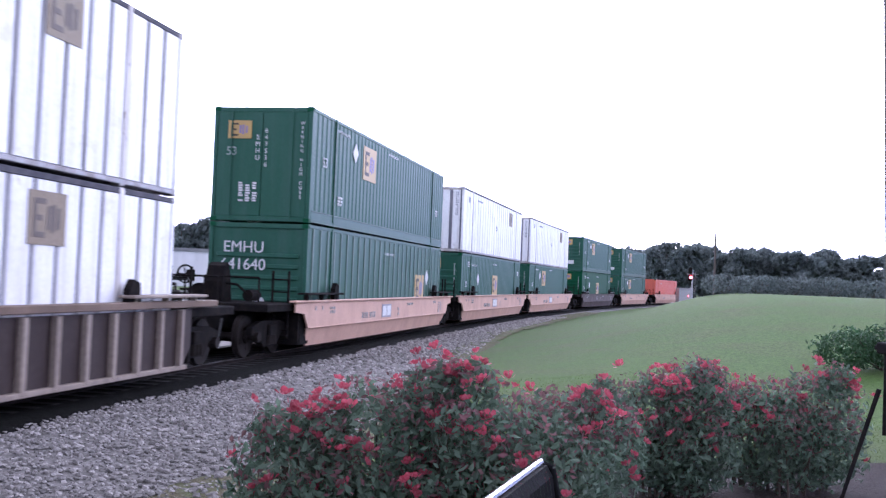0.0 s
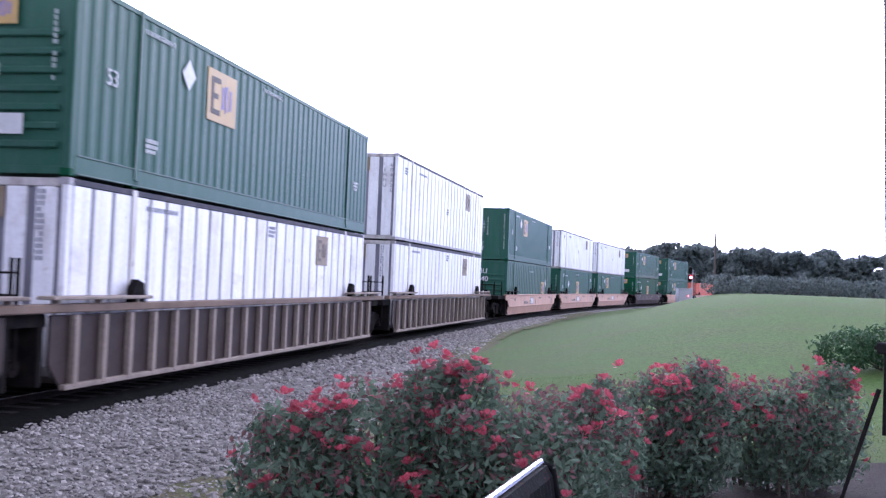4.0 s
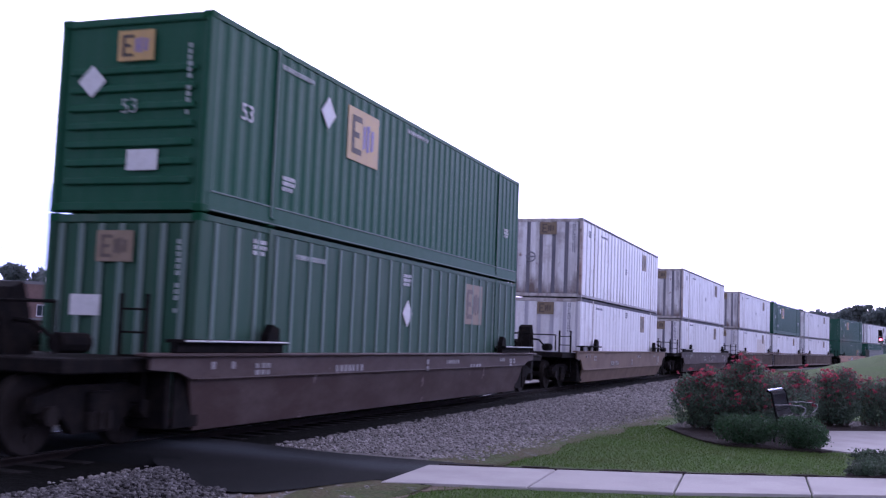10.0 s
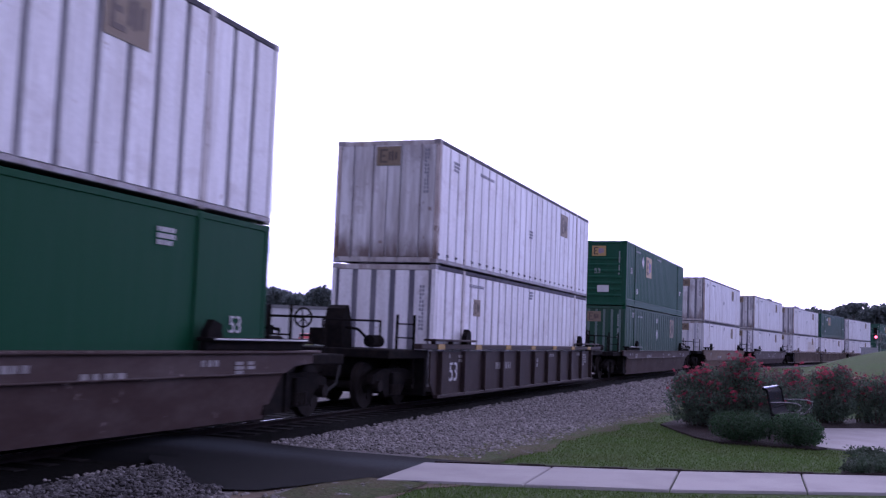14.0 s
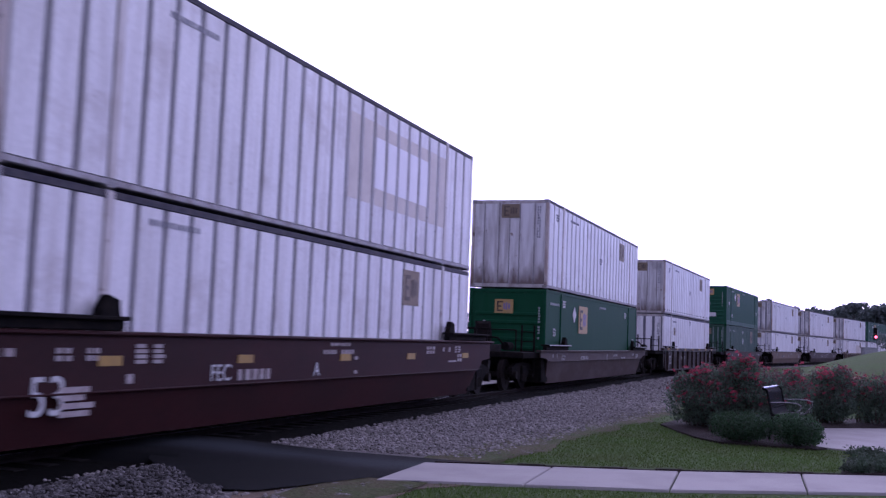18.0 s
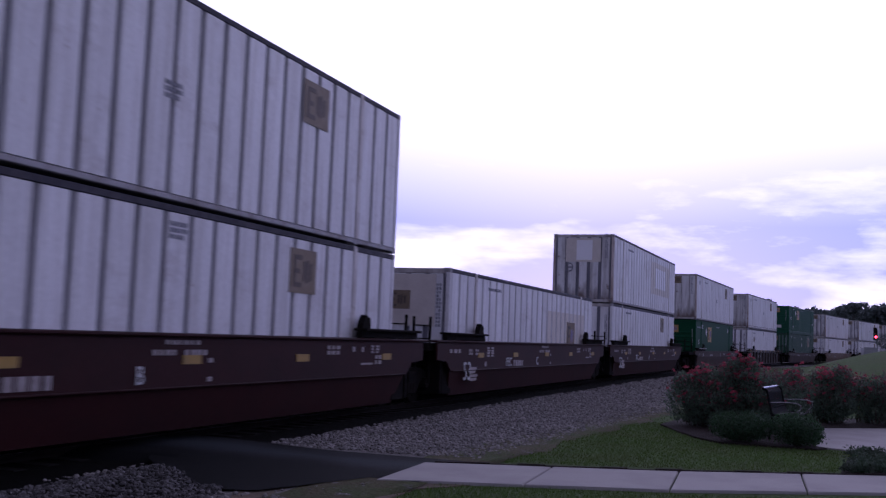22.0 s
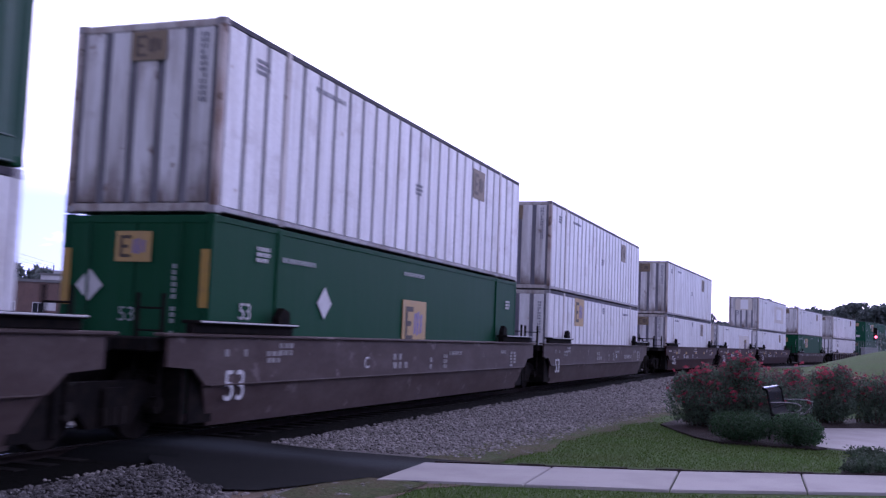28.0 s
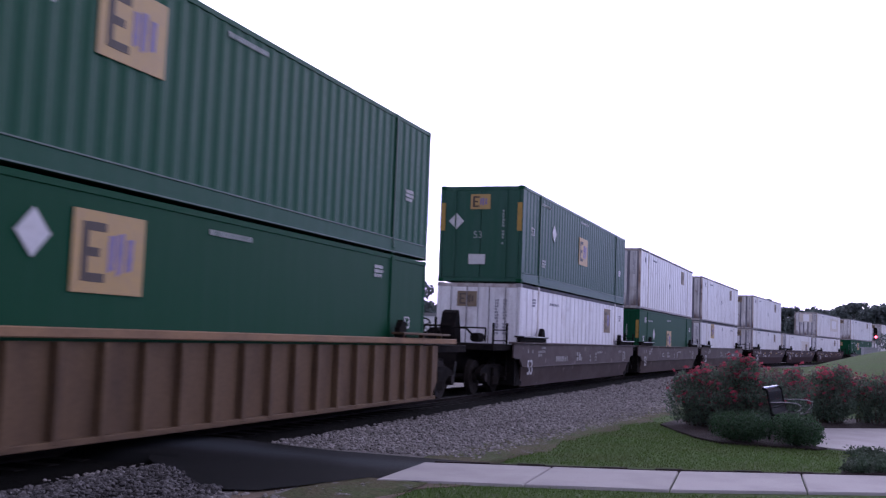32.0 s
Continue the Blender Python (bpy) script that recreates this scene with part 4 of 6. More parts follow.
# ---- bench and camera stand on the terrace's edge ----
def park_bench(at):
    """Steel bench; x is its length, it faces -y."""
    t = thing("park_bench", "black perforated steel bench with bright looped armrests", "bench", at=at)
    prof = [(-0.24, 0.44), (-0.10, 0.425), (0.06, 0.42), (0.17, 0.45), (0.23, 0.55), (0.27, 0.70), (0.29, 0.82), (0.325, 0.88), (0.37, 0.885)]
    for nm, sel in (("seat", prof[:5]), ("backrest", prof[4:])):
        bm = B()
        for (y0, z0), (y1, z1) in zip(sel, sel[1:]):
            n = 16
            for k in range(n):
                xa, xb = -0.72 + 1.44 * k / n, -0.72 + 1.44 * (k + 0.96) / n
                v = [bm.verts.new(c) for c in ((xa, y0, z0), (xb, y0, z0), (xb, y1, z1), (xa, y1, z1))]
                bm.faces.new(v)
        for y, z in (sel[0], sel[-1]):
            tube(bm, (-0.75, y, z), (0.75, y, z), 0.018, 8)
        bmesh.ops.solidify(bm, geom=bm.faces[:], thickness=0.006)
        part(nm, bm, M["bench"], t)
    bm = B()
    tube(bm, (-0.74, 0.37, 0.892), (0.74, 0.37, 0.892), 0.022, 8)
    part("top_rail", bm, M["chrome"], t, "bright worn steel top rail")
    for x in (-0.75, 0.75):
        bm = B()
        pipe(bm, [(x, 0.25, 0.0), (x, 0.20, 0.40), (x, 0.30, 0.86), (x, 0.37, 0.885)], 0.02)
        pipe(bm, [(x, -0.20, 0.0), (x, -0.16, 0.40), (x, 0.20, 0.43)], 0.02)
        part("leg_frame", bm, M["bench"], t)
        bm = B()
        pipe(bm, [(x, 0.25, 0.64), (x, 0.0, 0.66), (x, -0.20, 0.655), (x, -0.28, 0.62), (x, -0.27, 0.55), (x, -0.20, 0.47), (x, -0.16, 0.42)], 0.010)
        part("armrest", bm, M["chrome"], t, "bright steel loop armrest")
    return t


park_bench(pose(6.45, 19.2, 0.03, 0, 0, 63))

tripod = thing("tripod", "black camera tripod with a small camera on the terrace", "tripod", at=pose(10.2, 22.4, 0.024))
for k in range(3):
    a = k * math.tau / 3 + 0.4
    bm = B()
    tube(bm, (math.cos(a) * 0.38, math.sin(a) * 0.38, 0), (math.cos(a) * 0.05, math.sin(a) * 0.05, 1.15), 0.017, 6, 0.022)
    part("leg", bm, M["iron"], tripod)
bm = B()
tube(bm, (0, 0, 0.75), (0, 0, 1.46), 0.018, 8)
part("column", bm, M["iron"], tripod)
bm = B()
box(bm, -0.045, 0.045, -0.09, 0.09, 1.46, 1.56, 0.012)
tube(bm, (0, 0.09, 1.51), (0, 0.14, 1.51), 0.03, 10)
part("camera_body", bm, M["iron"], tripod, "small dark camera body")

bm = B()
pipe(bm, [(-1.60, 8.72, 0.03), (-1.50, 8.1, 0.03), (-1.3, 7.2, 0.03)], 0.10, 16)
solid("drain_pipe", bm, M["iron"], "black plastic drain pipe end lying in the gravel", "pipe")


# ---- distance: trees, poles, signal, buildings ----
def polar(az, d, z=None):
    x, y = d * math.sin(radians(az)), d * math.cos(radians(az))
    return Vector((x, y, ground_z(x, y) if z is None else z))


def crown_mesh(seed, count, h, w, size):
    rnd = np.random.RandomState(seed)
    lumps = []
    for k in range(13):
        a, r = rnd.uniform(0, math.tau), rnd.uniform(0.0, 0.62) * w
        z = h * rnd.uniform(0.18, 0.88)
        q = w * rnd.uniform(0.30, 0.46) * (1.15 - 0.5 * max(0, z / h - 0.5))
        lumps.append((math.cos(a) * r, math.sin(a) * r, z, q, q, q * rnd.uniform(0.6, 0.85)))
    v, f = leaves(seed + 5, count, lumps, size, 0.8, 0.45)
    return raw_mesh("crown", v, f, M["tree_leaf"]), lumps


def tree_model(seed, h, w, count, size):
    crown, lumps = crown_mesh(seed, count, h, w, size)
    bm = B()
    tube(bm, (0, 0, -0.3), (0.1, 0.05, h * 0.5), h * 0.022, 8, h * 0.012)
    tube(bm, (0.1, 0.05, h * 0.5), (0, 0, h * 0.85), h * 0.012, 6, h * 0.004)
    for l in lumps:
        tube(bm, (0.08, 0.04, h * 0.38), (l[0], l[1], l[2]), h * 0.008, 5, h * 0.003)
    return mesh("trunk", bm, M["bark"]), crown


HEIGHTS = (13.0, 11.5, 14.5, 12.5, 10.0)
models = [tree_model(70 + k, h, w, 2600, 0.55) for k, (h, w) in enumerate(((13.0, 4.4), (11.5, 4.8), (14.5, 4.0), (12.5, 5.2), (10.0, 4.2)))]
rnd = np.random.RandomState(77)


def tree(at, k, tall):
    sc = tall / HEIGHTS[k]
    t = thing("tree", "dark green broadleaf tree in the distant tree line", "tree", "trees of the distant tree line", at=Matrix.Translation(at))
    m = pose(0, 0, 0, 0, 0, rnd.uniform(0, 360)) @ Matrix.Diagonal((sc, sc, sc, 1))
    part("trunk", models[k][0], None, t, at=m)
    part("crown", models[k][1], None, t, at=m)


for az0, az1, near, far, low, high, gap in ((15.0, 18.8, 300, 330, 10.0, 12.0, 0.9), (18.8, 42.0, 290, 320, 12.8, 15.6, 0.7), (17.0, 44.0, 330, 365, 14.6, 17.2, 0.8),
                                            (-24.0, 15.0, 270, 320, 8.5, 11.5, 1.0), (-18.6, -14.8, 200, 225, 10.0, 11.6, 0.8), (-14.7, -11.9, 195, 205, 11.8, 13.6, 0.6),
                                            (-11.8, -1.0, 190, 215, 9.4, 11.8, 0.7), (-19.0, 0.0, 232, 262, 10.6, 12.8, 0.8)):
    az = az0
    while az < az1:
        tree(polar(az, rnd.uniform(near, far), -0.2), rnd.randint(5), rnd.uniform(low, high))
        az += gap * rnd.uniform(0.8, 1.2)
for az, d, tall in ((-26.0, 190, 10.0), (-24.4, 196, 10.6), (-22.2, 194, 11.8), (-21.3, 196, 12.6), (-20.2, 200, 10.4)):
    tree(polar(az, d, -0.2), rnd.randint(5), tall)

# low planting before the buildings behind the line
for az, d, k in [(-18.0 + 0.62 * i, 136 + (i % 2), 1.0) for i in range(5)] + [(-14.1, 134, 1.9), (-13.4, 133, 1.75), (-12.5, 131, 1.55)]:
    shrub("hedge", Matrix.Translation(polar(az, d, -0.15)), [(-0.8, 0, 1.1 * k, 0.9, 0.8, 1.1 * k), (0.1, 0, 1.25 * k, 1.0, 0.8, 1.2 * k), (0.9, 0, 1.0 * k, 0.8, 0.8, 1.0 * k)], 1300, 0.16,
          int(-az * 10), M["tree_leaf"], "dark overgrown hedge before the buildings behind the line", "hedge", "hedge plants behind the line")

# clipped hedge on the bank, and low dark growth by the line
for az, d, n in ((23.6, 74, 1), (25.0, 76, 1), (26.5, 77, 1), (28.0, 78, 1), (29.6, 79, 1)):
    p = polar(az, d)
    shrub("hedge", Matrix.Translation(p), [(-0.7, 0, 0.5, 0.75, 0.6, 0.55), (0.2, 0, 0.55, 0.8, 0.6, 0.55), (0.9, 0, 0.5, 0.6, 0.6, 0.5)], 900, 0.09, int(az * 10), M["tree_leaf"],
          "dark clipped hedge on the grass bank", "hedge", "hedge plants on the bank")


def wood_pole(az, d, top, r=0.15, arms=0, vines=False, lean=0.0, pegs=0):
    p = polar(az, d)
    t = thing("utility_pole", "tall weathered wooden utility pole" + (" wrapped in climbing vines" if vines else " with cross-arms" if arms else " with short side brackets" if pegs else ""), "utility pole", "utility poles",
              at=Matrix.Translation(p))
    h = top - p.z
    bm = B()
    tube(bm, (0, 0, -0.3), (lean, 0, h), r * 1.2, 10, r * 0.75)
    part("shaft", bm, M["pole"], t)
    for k in range(arms):
        z = h - 0.5 - 1.1 * k
        bm = B()
        box(bm, -1.1, 1.1, -0.06, 0.06, z - 0.06, z + 0.06, 0.01)
        for x in (-1.0, -0.5, 0.5, 1.0):
            tube(bm, (x, 0, z + 0.06), (x, 0, z + 0.22), 0.035, 6)
        part("cross_arm", bm, M["pole"], t)
    for k in range(abs(pegs)):
        z, e = h - 0.25 - 1.0 * k, (1 if pegs > 0 else -1)
        bm = B()
        box(bm, min(0.05 * e, 0.62 * e), max(0.05 * e, 0.62 * e), -0.05, 0.05, z - 0.05, z + 0.05, 0.01)
        tube(bm, (0.52 * e, 0, z + 0.05), (0.52 * e, 0, z + 0.24), 0.06, 6)
        part("bracket", bm, M["pole"], t)
    if vines:
        v, f = leaves(int(az * 7), 900, [(0, 0, 0.9, 0.14, 0.14, 0.8), (0, 0, 2.3, 0.21, 0.21, 0.42)], 0.04)
        part("vines", raw_mesh("vines", v, f, M["tree_leaf"]), None, t, "dark climbing vines")
    return p, h


wood_pole(25.95, 28.7, 6.84, 0.085, vines=True, lean=-0.30)
wood_pole(23.69, 150, 9.3, 0.14)
wood_pole(8.69, 120, 10.3, 0.15, pegs=-3)
tops = [wood_pole(-15.64, 92, 10.9, 0.14, pegs=3), wood_pole(-13.63, 84, 11.0, 0.17), wood_pole(-11.02, 122, 11.0, 0.14, pegs=3), wood_pole(-9.85, 122, 11.1, 0.14, pegs=3),
        wood_pole(-4.97, 97, 10.9, 0.13), wood_pole(-20.4, 176, 10.4, 0.12)]


def cable(a, b, sag, r=0.012):
    bm = B()
    pts = [Vector(a).lerp(Vector(b), k / 16) - Vector((0, 0, sag * 4 * (k / 16) * (1 - k / 16))) for k in range(17)]
    pipe(bm, pts, r, 5)
    solid("overhead_cable", bm, M["iron"], "thin black overhead cable between the poles", "cable", "overhead cables")


far_left = polar(-36, 62, 11)
for dz in (0.6, -0.3, -0.9, -1.5, -2.6):
    cable(far_left + Vector((0, 0, dz)), tops[5][0] + Vector((0, 0, tops[5][1] - 0.1 + dz * 0.5)), 0.9)
for dz in (-0.3, -1.2):
    cable(tops[0][0] + Vector((0, 0, tops[0][1] + dz)), tops[2][0] + Vector((0, 0, tops[2][1] + dz)), 0.6)
    cable(tops[2][0] + Vector((0, 0, tops[2][1] + dz)), tops[3][0] + Vector((0, 0, tops[3][1] + dz)), 0.3)

# railway signal and its equipment case
sp = polar(22.68, 157, 0.0)
sig = thing("railway_signal", "silver railway signal mast showing a red light", "railway signal", at=Matrix.Translation(sp))
bm = B()
tube(bm, (0, 0, 0), (0, 0, 4.75), 0.11, 10)
part("mast", bm, M["galvan"], sig)
for z in (3.75, 4.62):
    bm = B()
    box(bm, -0.55, -0.12, -0.25, 0.05, z - 0.45, z + 0.45, 0.03)
    head = part("signal_head", bm, M["iron"], sig, "black signal head")
    bm = B()
    tube(bm, (-0.33, -0.25, z), (-0.33, -0.33, z), 0.18, 14)
    part("lens", bm, M["red_light"] if z < 4.2 else M["iron"], head, "red signal lens" if z < 4.2 else "dark unlit lens")
bm = B()
for k in range(14):
    tube(bm, (0.12, 0.0, 0.4 + 0.3 * k), (0.42, 0.0, 0.4 + 0.3 * k), 0.015, 5)
tube(bm, (0.42, 0, 0), (0.42, 0, 4.5), 0.02, 6)
part("ladder", bm, M["galvan"], sig)
bm = B()
box(bm, -0.7, 0.7, -0.5, 0.5, 4.15, 4.19, 0.01)
part("platform", bm, M["galvan"], sig)
case = thing("relay_case", "silver trackside relay case with a small red lamp", "relay case", at=Matrix.Translation(polar(22.30, 154, 0.0)))
bm = B()
box(bm, -0.9, 0.9, -0.6, 0.6, 0.15, 2.2, 0.04)
part("cabinet", bm, M["galvan"], case)
bm = B()
box(bm, -1.0, 1.0, -0.7, 0.7, 2.2, 2.3, 0.03)
part("lid", bm, M["galvan"], case)
bm = B()
tube(bm, (0.35, -0.6, 1.3), (0.35, -0.68, 1.3), 0.04, 12)
part("lamp", bm, M["red_light"], case, "small glowing red lamp")
for s in (-0.6, 0.6):
    bm = B()
    box(bm, s - 0.1, s + 0.1, -0.4, 0.4, 0, 0.15)
    part("foot", bm, M["iron"], case)


def window_on(parent, x, y, z, w, h):
    """A window on a wall that faces -y at depth y."""
    bm = B()
    for a, b, c, d in ((-w / 2 - .08, w / 2 + .08, h, h + .1), (-w / 2 - .12, w / 2 + .12, -.1, 0), (-w / 2 - .08, -w / 2, 0, h), (w / 2, w / 2 + .08, 0, h), (-.03, .03, 0, h)):
        box(bm, x + a, x + b, y - 0.08, y + 0.02, z + c, z + d)
    win = part("window", bm, M["render_wall"], parent)
    bm = B()
    box(bm, x - w / 2, x + w / 2, y - 0.02, y + 0.01, z, z + h)
    part("pane", bm, M["dark_glass"], win)


def building(az, d, turn, w, dep, h, wall, label, name, windows=(), parapet=0.4, door=None, wall_label=""):
    p = polar(az, d, -0.15)
    t = thing(name, label, "building", at=Matrix.Translation(p) @ pose(0, 0, 0, 0, 0, turn))
    bm = B()
    box(bm, -w / 2, w / 2, 0, dep, 0, h, 0.03)
    part("wall", bm, wall, t)
    bm = B()
    for x0, x1, y0, y1 in ((-w / 2 - .15, w / 2 + .15, -.15, .2), (-w / 2 - .15, w / 2 + .15, dep - .2, dep + .15), (-w / 2 - .15, -w / 2 + .2, .2, dep - .2), (w / 2 - .2, w / 2 + .15, .2, dep - .2)):
        box(bm, x0, x1, y0, y1, h - 0.1, h + parapet)
    part("roof_edge", bm, M["roof"], t)
    for x, z, ww, hh in windows:
        window_on(t, x, 0, z, ww, hh)
    if door:
        bm = B()
        box(bm, door - 0.6, door + 0.6, -0.06, 0.05, 0.15, 2.3)
        part("door", bm, M["iron"], t, "dark door")
    return t


bb = building(-21.4, 140, 21, 15.6, 12, 6.6, M["brick"], "low red-brick building with a flat roof and pale windows", "brick_building",
              [(-5.6, 2.6, 1.2, 1.3), (-2.4, 2.6, 1.2, 1.3), (0.9, 2.6, 1.2, 1.3), (5.3, 3.3, 0.8, 1.7)], parapet=0.25, door=3.4)
bm = B()
box(bm, -7.9, 7.9, -1.6, -0.01, 2.05, 2.3, 0.02)
part("canopy", bm, M["roof"], bb, "thin grey entrance canopy")
bm = B()
box(bm, 1.6, 3.0, -0.06, 0.0, 3.0, 4.3, 0.02)
part("notice_board", bm, M["render_wall"], bb, "white notice board")
wh = building(-17.95, 165, 17, 17.6, 26, 8.55, M["render_wall"], "large plain white warehouse with a flat roof", "warehouse", [(3.4, 4.3, 0.9, 0.7)], parapet=0.2)
for x, w, h in ((-6.5, 1.6, 0.6), (-3.7, 2.0, 1.0), (-1.2, 1.0, 0.5)):
    bm = B()
    box(bm, x - w / 2, x + w / 2, 4, 6, 8.5, 8.8 + h, 0.05)
    part("roof_unit", bm, M["galvan"], wh, "grey rooftop ventilation unit")
shop = building(-13.75, 158, 30, 7.4, 9, 7.4, M["brick"], "brick building with a white roof band and dark windows", "shop", [], parapet=0.1, door=3.0)
bm = B()
box(bm, -4.0, 4.0, -0.5, 0.0, 6.55, 7.55, 0.03)
part("fascia", bm, M["render_wall"], shop, "white roof band")
for k in range(4):
    bm = B()
    box(bm, -2.7 + k * 1.35, -1.55 + k * 1.35, -0.05, 0.02, 4.5, 6.1, 0.02)
    part("window", bm, M["dark_glass"], shop)
bm = B()
box(bm, -2.9, 3.6, -0.12, 0.0, 3.1, 4.2, 0.02)
part("sill_panel", bm, M["render_wall"], shop, "white panel below the windows")
building(-8.6, 165, 8, 20, 10, 5.2, M["render_wall"], "long low pale grey storage building", "storage_building", [(-6, 1, 1.6, 1.4), (-2, 1, 1.6, 1.4)], door=5)
building(-4.0, 170, 4, 22, 12, 5.0, M["render_wall"], "long low pale building behind the railway", "low_building", [(-6, 1, 1.6, 1.4), (2, 1, 1.6, 1.4)], door=6)

# dark road behind the line
rv = []
for az in np.arange(-40, 8, 2.0):
    rv += [polar(az, 118, -0.12), polar(az, 128, -0.12)]
road_me = raw_mesh("road", rv, [(2 * i, 2 * i + 2, 2 * i + 3, 2 * i + 1) for i in range(len(rv) // 2 - 1)], M["asphalt"])
tagged(new("road", road_me), "grey asphalt road behind the railway", "road", kind="structure")


def parked_car(az, d, turn, paint, label, lit=False):
    t = thing("parked_car", label, "car", "parked cars", at=Matrix.Translation(polar(az, d, -0.11)) @ pose(0, 0, 0, 0, 0, turn))
    bm = B()
    prism(bm, [(-2.2, 0.35), (2.2, 0.35), (2.25, 0.75), (1.3, 0.95), (0.7, 1.42), (-1.0, 1.45), (-1.7, 1.0), (-2.2, 0.9)], -0.88, 0.88)
    bmesh.ops.bevel(bm, geom=bm.edges[:], offset=0.05, segments=1, affect="EDGES")
    part("body", bm, paint, t)
    bm = B()
    prism(bm, [(-1.45, 1.02), (1.1, 1.0), (0.62, 1.36), (-0.95, 1.38)], -0.89, 0.89)
    part("side_windows", bm, M["dark_glass"], t)
    for x in (-1.35, 1.35):
        for y in (-0.8, 0.62):
            bm = B()
            tube(bm, (x, y, 0.33), (x, y + 0.2, 0.33), 0.33, 14)
            part("wheel", bm, M["rubber"], t)
    if lit:
        for y in (-0.62, 0.62):
            bm = B()
            tube(bm, (2.2, y, 0.66), (2.29, y, 0.66), 0.13, 12)
            part("headlight", bm, M["head_light"], t, "bright lit headlight")


parked_car(-22.3, 133, 14, M["car_white"], "white saloon car parked before the brick building")
parked_car(-10.9, 131, 14, M["car_white"], "white saloon car parked by the storage building")
parked_car(-6.3, 104, -80, M["car_white"], "white saloon car with lit headlights waiting behind the line", True)
parked_car(-7.1, 110, -76, M["red_paint"], "dark red saloon car with lit headlights behind the line", True)
parked_car(-1.9, 132, 5, M["car_white"], "white saloon car parked behind the railway")

lp = polar(-10.2, 128)
lamp = thing("street_lamp", "grey street lamp with a warm lit head", "street lamp", at=Matrix.Translation(lp))
bm = B()
tube(bm, (0, 0, 0), (0, 0, 3.4), 0.07, 8, 0.05)
part("post", bm, M["galvan"], lamp)
bm = B()
tube(bm, (0, 0, 3.4), (0, 0, 3.7), 0.18, 10, 0.12)
part("head", bm, M["lamp_light"], lamp, "glowing warm lamp head")


def yard_lamp(az, d, h):
    t = thing("yard_lamp", "lit lamp on a thin dark mast beside the far street", "lamp", "lit lamps by the far street", at=Matrix.Translation(polar(az, d, 0.0)))
    bm = B()
    tube(bm, (0, 0, -0.2), (0, 0, h), 0.06, 8, 0.045)
    part("mast", bm, M["iron"], t)
    bm = B()
    box(bm, -0.2, 0.2, -0.28, 0.12, h, h + 0.16, 0.03)
    head = part("lamp_head", bm, M["galvan"], t)
    bm = B()
    box(bm, -0.16, 0.16, -0.31, -0.281, h + 0.02, h + 0.14, 0.01)
    part("lens", bm, M["cool_light"], head, "bright lit lens")


for az, d, h in ((-5.35, 92, 3.6), (-4.75, 92, 4.5), (-4.2, 93, 3.5)):
    yard_lamp(az, d, h)


# ---- the train: containers ----
LEN, WID, HGT = 16.154, 2.6, 2.88
HALF = LEN / 2
POST = 1.98      # the posts that take the twistlocks stand this far from each end


def casting(bm):
    box(bm, -0.09, 0.09, -0.085, 0.085, 0, 0.118, 0.012)


def logo_plate(parent, x, z, w, h, old=False, at=None, base=None):
    """A square yellow sign with dark bars and a violet patch."""
    base = base or (M["logo_old"] if old else M["logo"])
    o = part("logo_plate", once(("logo_plate", w, h, base.name), lambda bm: box(bm, -w / 2, w / 2, -0.006, 0.006, -h / 2, h / 2, 0.002), base), None, parent,
             "weathered brown square sign" if base is not M["logo"] else "yellow square sign", at)

    def bars(bm):
        box(bm, -w * 0.38, -w * 0.29, -0.011, 0.0, -h * 0.36, h * 0.36, 0.003)
        for z in (-0.31, 0.0, 0.31):
            box(bm, -w * 0.289, -w * (0.06 if z else 0.14), -0.011, 0.0, h * (z - 0.055), h * (z + 0.055), 0.003)
    part("sign_block", once(("sign_block", w, h, old), bars, M["logo_worn"] if old else M["logo_dark"]), None, o)

    def patch(bm):
        for x, s in ((0.02, 0.24), (0.14, 0.28), (0.28, 0.22)):
            prism(bm, [(w * (x - 0.045), -h * s), (w * (x + 0.05), -h * s * 0.8), (w * (x + 0.06), h * s), (w * (x - 0.04), h * s * 0.9)], -0.010, 0.0)
    part("sign_patch", once(("sign_patch", w, h, old), patch, M["logo_worn"] if old else M["logo_blue"]), None, o)
    return o


def bar_block(bm, w, h, cols, rows, rs):
    cw, rh = w / cols, h / rows
    for i in range(cols):
        for j in range(rows):
            if rs.rand() < 0.88:
                f = rs.uniform(0.45, 0.72)
                box(bm, -w / 2 + i * cw, -w / 2 + i * cw + cw * f, -0.005, 0.005, -h / 2 + j * rh, -h / 2 + j * rh + rh * 0.72)


def marking(parent, w, h, cols, rows, material, at):
    key = ("marking", w, h, cols, rows, material.name)
    ob = part("marking", once(key, lambda bm: bar_block(bm, w, h, cols, rows, np.random.RandomState(int(w * 100 + rows * 7 + cols))), material), None, parent, at=at)
    ob["kind"] = "stuff"


def placard(parent, at, s=0.30):
    def diamond(bm):
        prism(bm, [(-s, 0), (0, -s), (s, 0), (0, s)], -0.005, 0.005)
    part("placard", once(("placard", s), diamond, M["mark"]), None, parent, "white diamond placard", at)


SIDE_Y = -WID / 2


def side(x, z, proud=0.008):
    return pose(x, SIDE_Y - proud, z)


def rear(y, z, proud=0.008):
    """A pose on the end wall that looks back along the track; y runs to the thing's left."""
    return pose(-HALF - proud, y, z, 0, 0, -90)


